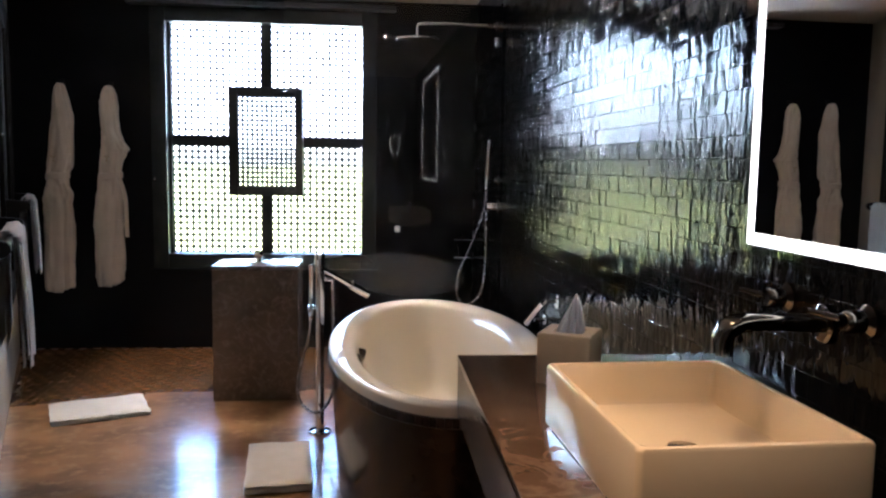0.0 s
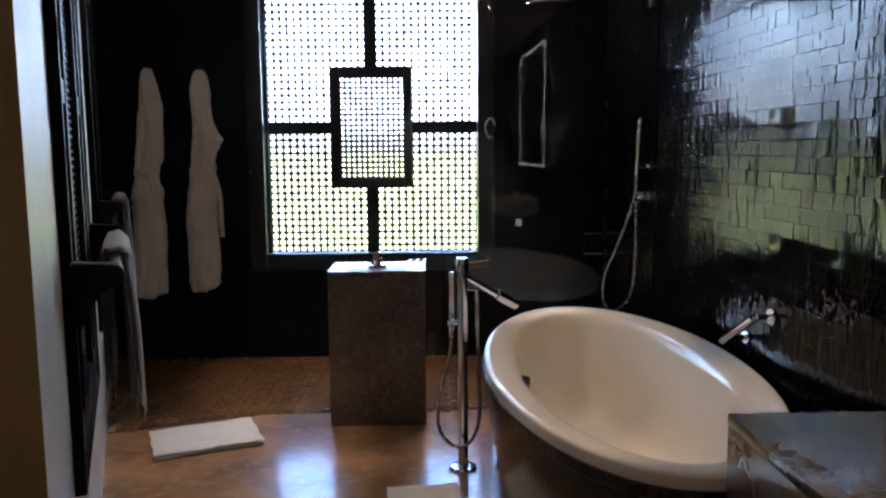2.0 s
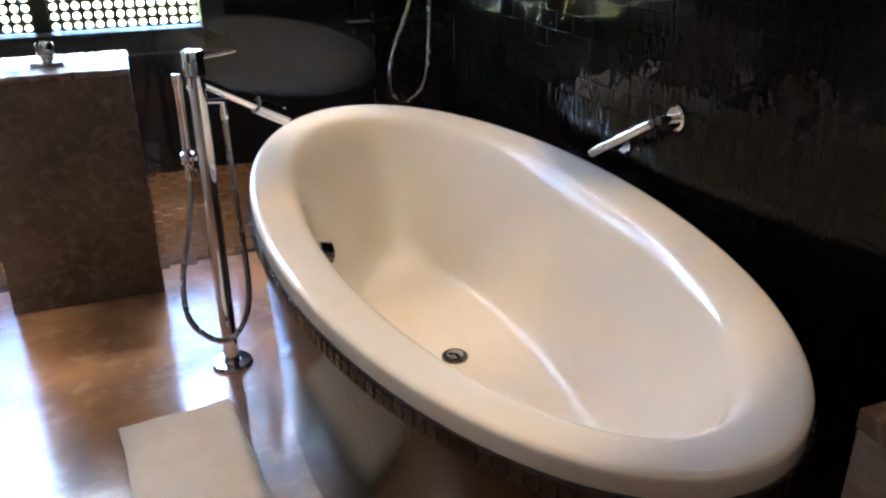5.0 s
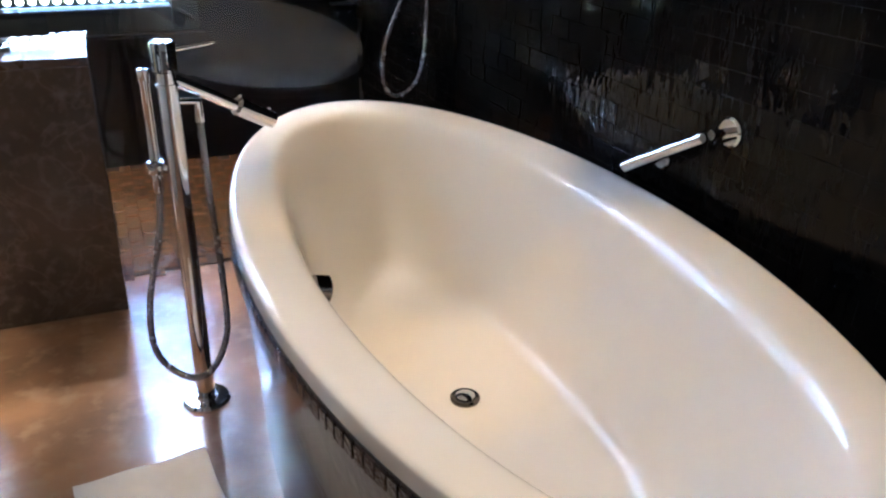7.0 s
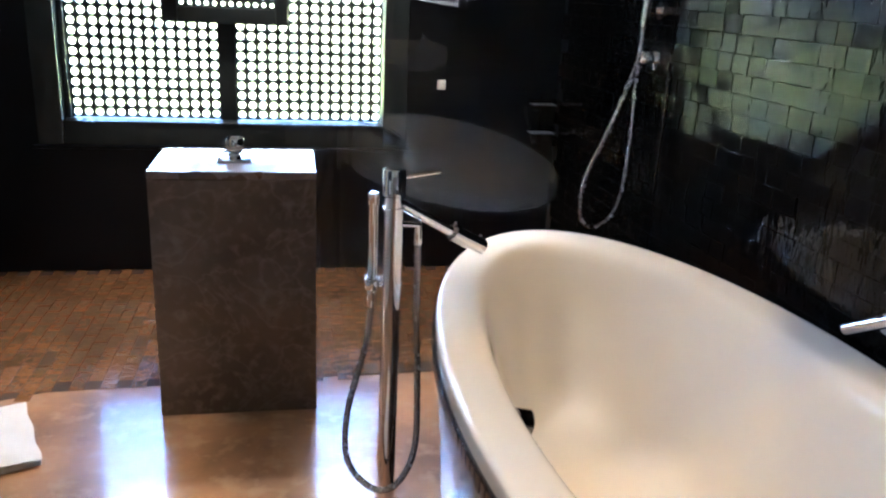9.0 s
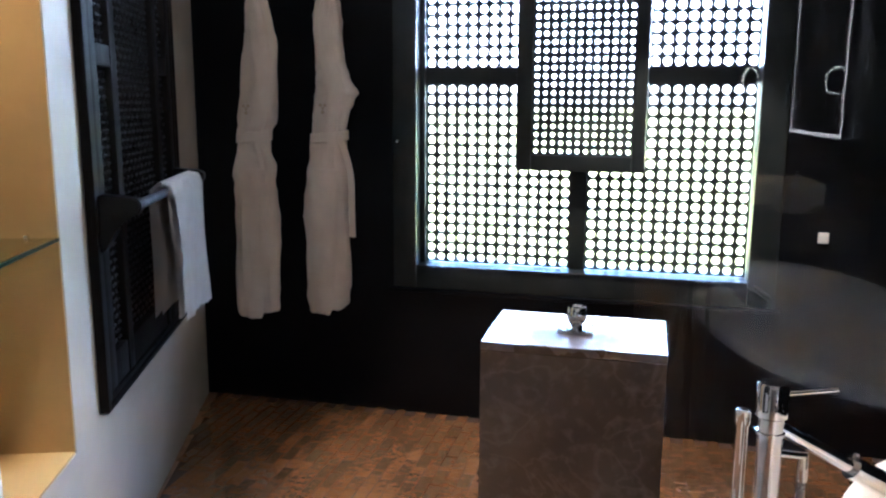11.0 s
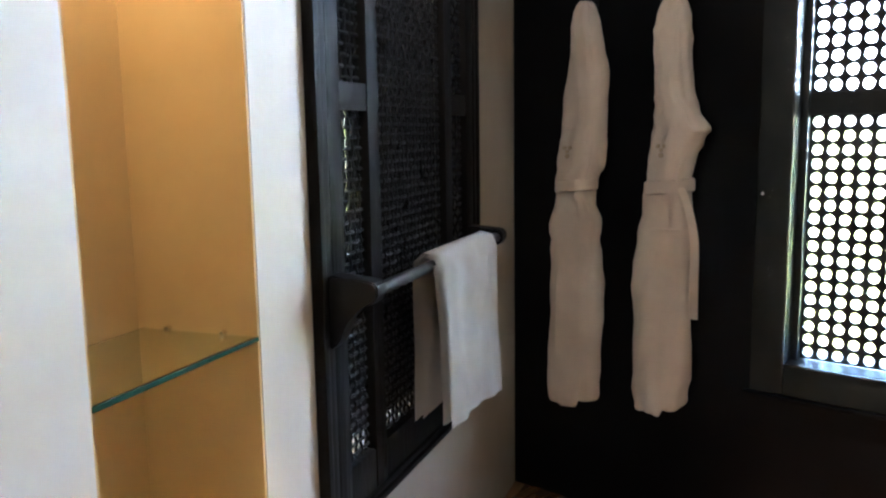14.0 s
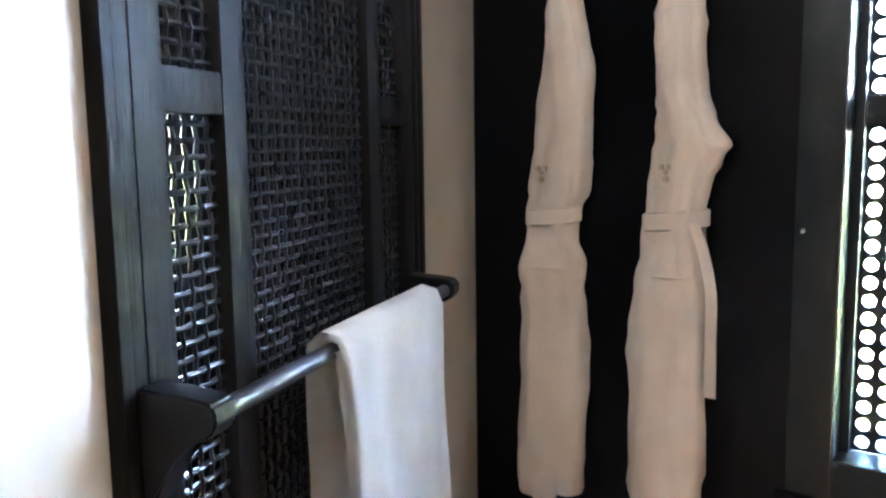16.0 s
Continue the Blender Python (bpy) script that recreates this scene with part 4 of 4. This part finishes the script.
# ---- towels on the floor ----
def folded(name, m, w, l, layers, th, label, category, mat):
    tw = thing(name, m, label, category)
    for k in range(layers):
        bm = B()
        nx, ny = 16, 20
        def pt(i, j, top):
            u, v = 2 * i / nx - 1, 2 * j / ny - 1
            edge = min(1 - abs(u), 1 - abs(v))
            r = min(1, edge / 0.10)
            body = math.sqrt(max(0, 1 - (1 - r) ** 2))
            zz = (k + 0.5) * th + (1 if top else -1) * th * 0.5 * (0.15 + 0.85 * body)
            zz += 0.002 * math.sin(5 * u + 3 * v + k) * (k + 1) / layers if top else 0
            band = 0.003 if top and 0.70 < abs(v) < 0.76 else 0
            return (u * w / 2 * (1 + 0.012 * math.sin(7 * v + k)), v * l / 2 * (1 + 0.012 * math.sin(6 * u + 2 * k)), max(0.001, zz - band))
        for top in (True, False):
            g = [[bm.verts.new(pt(i, j, top)) for j in range(ny + 1)] for i in range(nx + 1)]
            for a, b in zip(g, g[1:]):
                for j in range(ny):
                    bm.faces.new((a[j], a[j + 1], b[j + 1], b[j]))
        bmesh.ops.remove_doubles(bm, verts=bm.verts, dist=0.0005)
        part("fold", bm, mat, tw, angle=75)
    return tw


folded("folded_towel", pose(-0.491, 3.342, 0, 0, 0, 6), 0.265, 0.50, 2, 0.024, "white terry towel folded on the floor beside the bathtub", "towel", TERRY)
folded("bath_mat", pose(-1.494, 4.195, 0, 0, 0, 22.5), 0.46, 0.335, 2, 0.016, "white folded bath mat lying on the brown floor", "bath mat", TERRY)

# ---- glazed wall tiles ----
def tile_verts(w, h, t, tilt, bulge):
    """The points of one hand-cut tile, its face towards -x."""
    out = []
    for j in range(4):
        for i in range(4):
            u, v = (-1, -0.98, 0.98, 1)[i], (-1, -0.965, 0.965, 1)[j]
            rim = i in (0, 3) or j in (0, 3)
            x = -(0.0066 if rim else t + bulge * (1 if (i + j) % 2 else -1)) - tilt[0] * u * w / 2 - tilt[1] * v * h / 2
            out.append((x, u * w / 2, v * h / 2))
    return out


TILE_FACES = [(4 * j + i, 4 * j + i + 1, 4 * j + i + 5, 4 * j + i + 4) for j in range(3) for i in range(3)]
TW, TH, GAP = 0.092, 0.0525, 0.0007
rng = random.Random(7)
variants = []
for k in range(10):
    me = bpy.data.meshes.new("tile")
    me.from_pydata(tile_verts(TW - GAP, TH - GAP, 0.007, (0, 0), rng.uniform(-0.0006, 0.0006)), [], [f[::-1] for f in TILE_FACES])
    me.materials.append(ZELLIGE)
    variants.append(me)
verts, faces = [], []
rows_n = int(CEIL / TH)
for j in range(rows_n):
    z = (j + 0.5) * TH
    y1 = NEAR - rng.uniform(0, TW)
    while y1 < BACK - 0.02:
        w = TW * rng.choice((0.62, 0.8, 0.9, 1.0, 1.0, 1.08))
        y, y1 = y1 + w / 2, y1 + w
        if y1 > BACK:
            continue
        tilt = (rng.gauss(0, 0.013), rng.gauss(0, 0.013))
        if 2.30 < y < 3.45 and 0.80 < z < 2.05:
            ob = new("tile", variants[rng.randrange(10)])
            ob.parent = wall_right
            ob.matrix_basis = Matrix.Translation((0.004, y - 2.9, z)) @ Euler((rng.gauss(0, 0.004), math.atan(-tilt[1]), math.atan(tilt[0]))).to_matrix().to_4x4() @ Matrix.Diagonal((1, (w - GAP) / (TW - GAP), 1, 1))
        else:
            b0 = len(verts)
            verts += [(0.004 + p[0], y - 2.9 + p[1], z + p[2]) for p in tile_verts(w - GAP, TH - GAP, 0.007, tilt, rng.uniform(-0.0006, 0.0006))]
            faces += [tuple(b0 + q for q in f[::-1]) for f in TILE_FACES]
me = bpy.data.meshes.new("tiles")
me.from_pydata(verts, [], faces)
me.materials.append(ZELLIGE)
ob = new("tile_field", me)
ob.parent = wall_right
tagged(ob, "black glazed tiles", kind="stuff")

# ---- wet floor tiles ----
def wet(x, y):
    if y > BACK - 0.03 or x > RIGHT - 0.13:
        return False
    if x < -1.892 - 0.372 * (y - 4.06) + 0.03:
        return False
    edge = 4.53 + (x + 1.32) * 0.37 if x < -1.32 else 4.53 + (x + 1.32) * 0.045
    return y > edge + 0.03


def floor_tile(w, l):
    out = []
    for j in range(4):
        for i in range(4):
            u, v = (-1, -0.9, 0.9, 1)[i], (-1, -0.94, 0.94, 1)[j]
            out.append((u * w / 2, v * l / 2, 0.0032 if i in (0, 3) or j in (0, 3) else 0.0045))
    return out


FW, FL = 0.046, 0.118
variants = []
for k in range(4):
    me = bpy.data.meshes.new("floor_tile")
    me.from_pydata(floor_tile(FW - 0.001 - 0.0006 * k / 3, FL - 0.001), [], TILE_FACES)
    me.materials.append(WET_TILE)
    variants.append(me)
verts, faces, made = [], [], 0
bm = B()
loft(bm, [[(x, y, z) for x, y in ((-1.985, 4.30), (-1.32, 4.545), (RIGHT - 0.08, 4.63), (RIGHT - 0.1, BACK), (-2.44, BACK))] for z in (0.0002, 0.0012)])
bed = part("grout_bed", bm, FLOOR_GROUT, floor, "brown grout of the wet area", smooth=False)
for i in range(int(3.3 / FW)):
    for j in range(int(1.5 / FL) + 1):
        x, y = -2.5 + (i + 0.5) * FW, 4.25 + (j + 0.5 + 0.5 * (i % 2)) * FL
        if not wet(x, y):
            continue
        loose = 0.030 if rng.random() < 0.15 else 0.014
        turn = (rng.gauss(0, loose), rng.gauss(0, loose))
        if x < -0.75 and made < 300:
            made += 1
            ob = new("floor_tile", variants[rng.randrange(4)])
            ob.parent = floor
            ob.matrix_basis = Matrix.Translation((x, y, 0)) @ Euler((turn[0], turn[1], rng.gauss(0, 0.01))).to_matrix().to_4x4()
        else:
            b0 = len(verts)
            verts += [(x + p[0], y + p[1], p[2] + turn[1] * p[0]) for p in floor_tile(FW - 0.0015, FL - 0.0015)]
            faces += [tuple(b0 + q for q in f) for f in TILE_FACES]
me = bpy.data.meshes.new("floor_tiles")
me.from_pydata(verts, [], faces)
me.materials.append(WET_TILE)
ob = new("floor_tile_field", me)
ob.parent = floor
tagged(ob, "brown glazed floor tiles", kind="stuff")
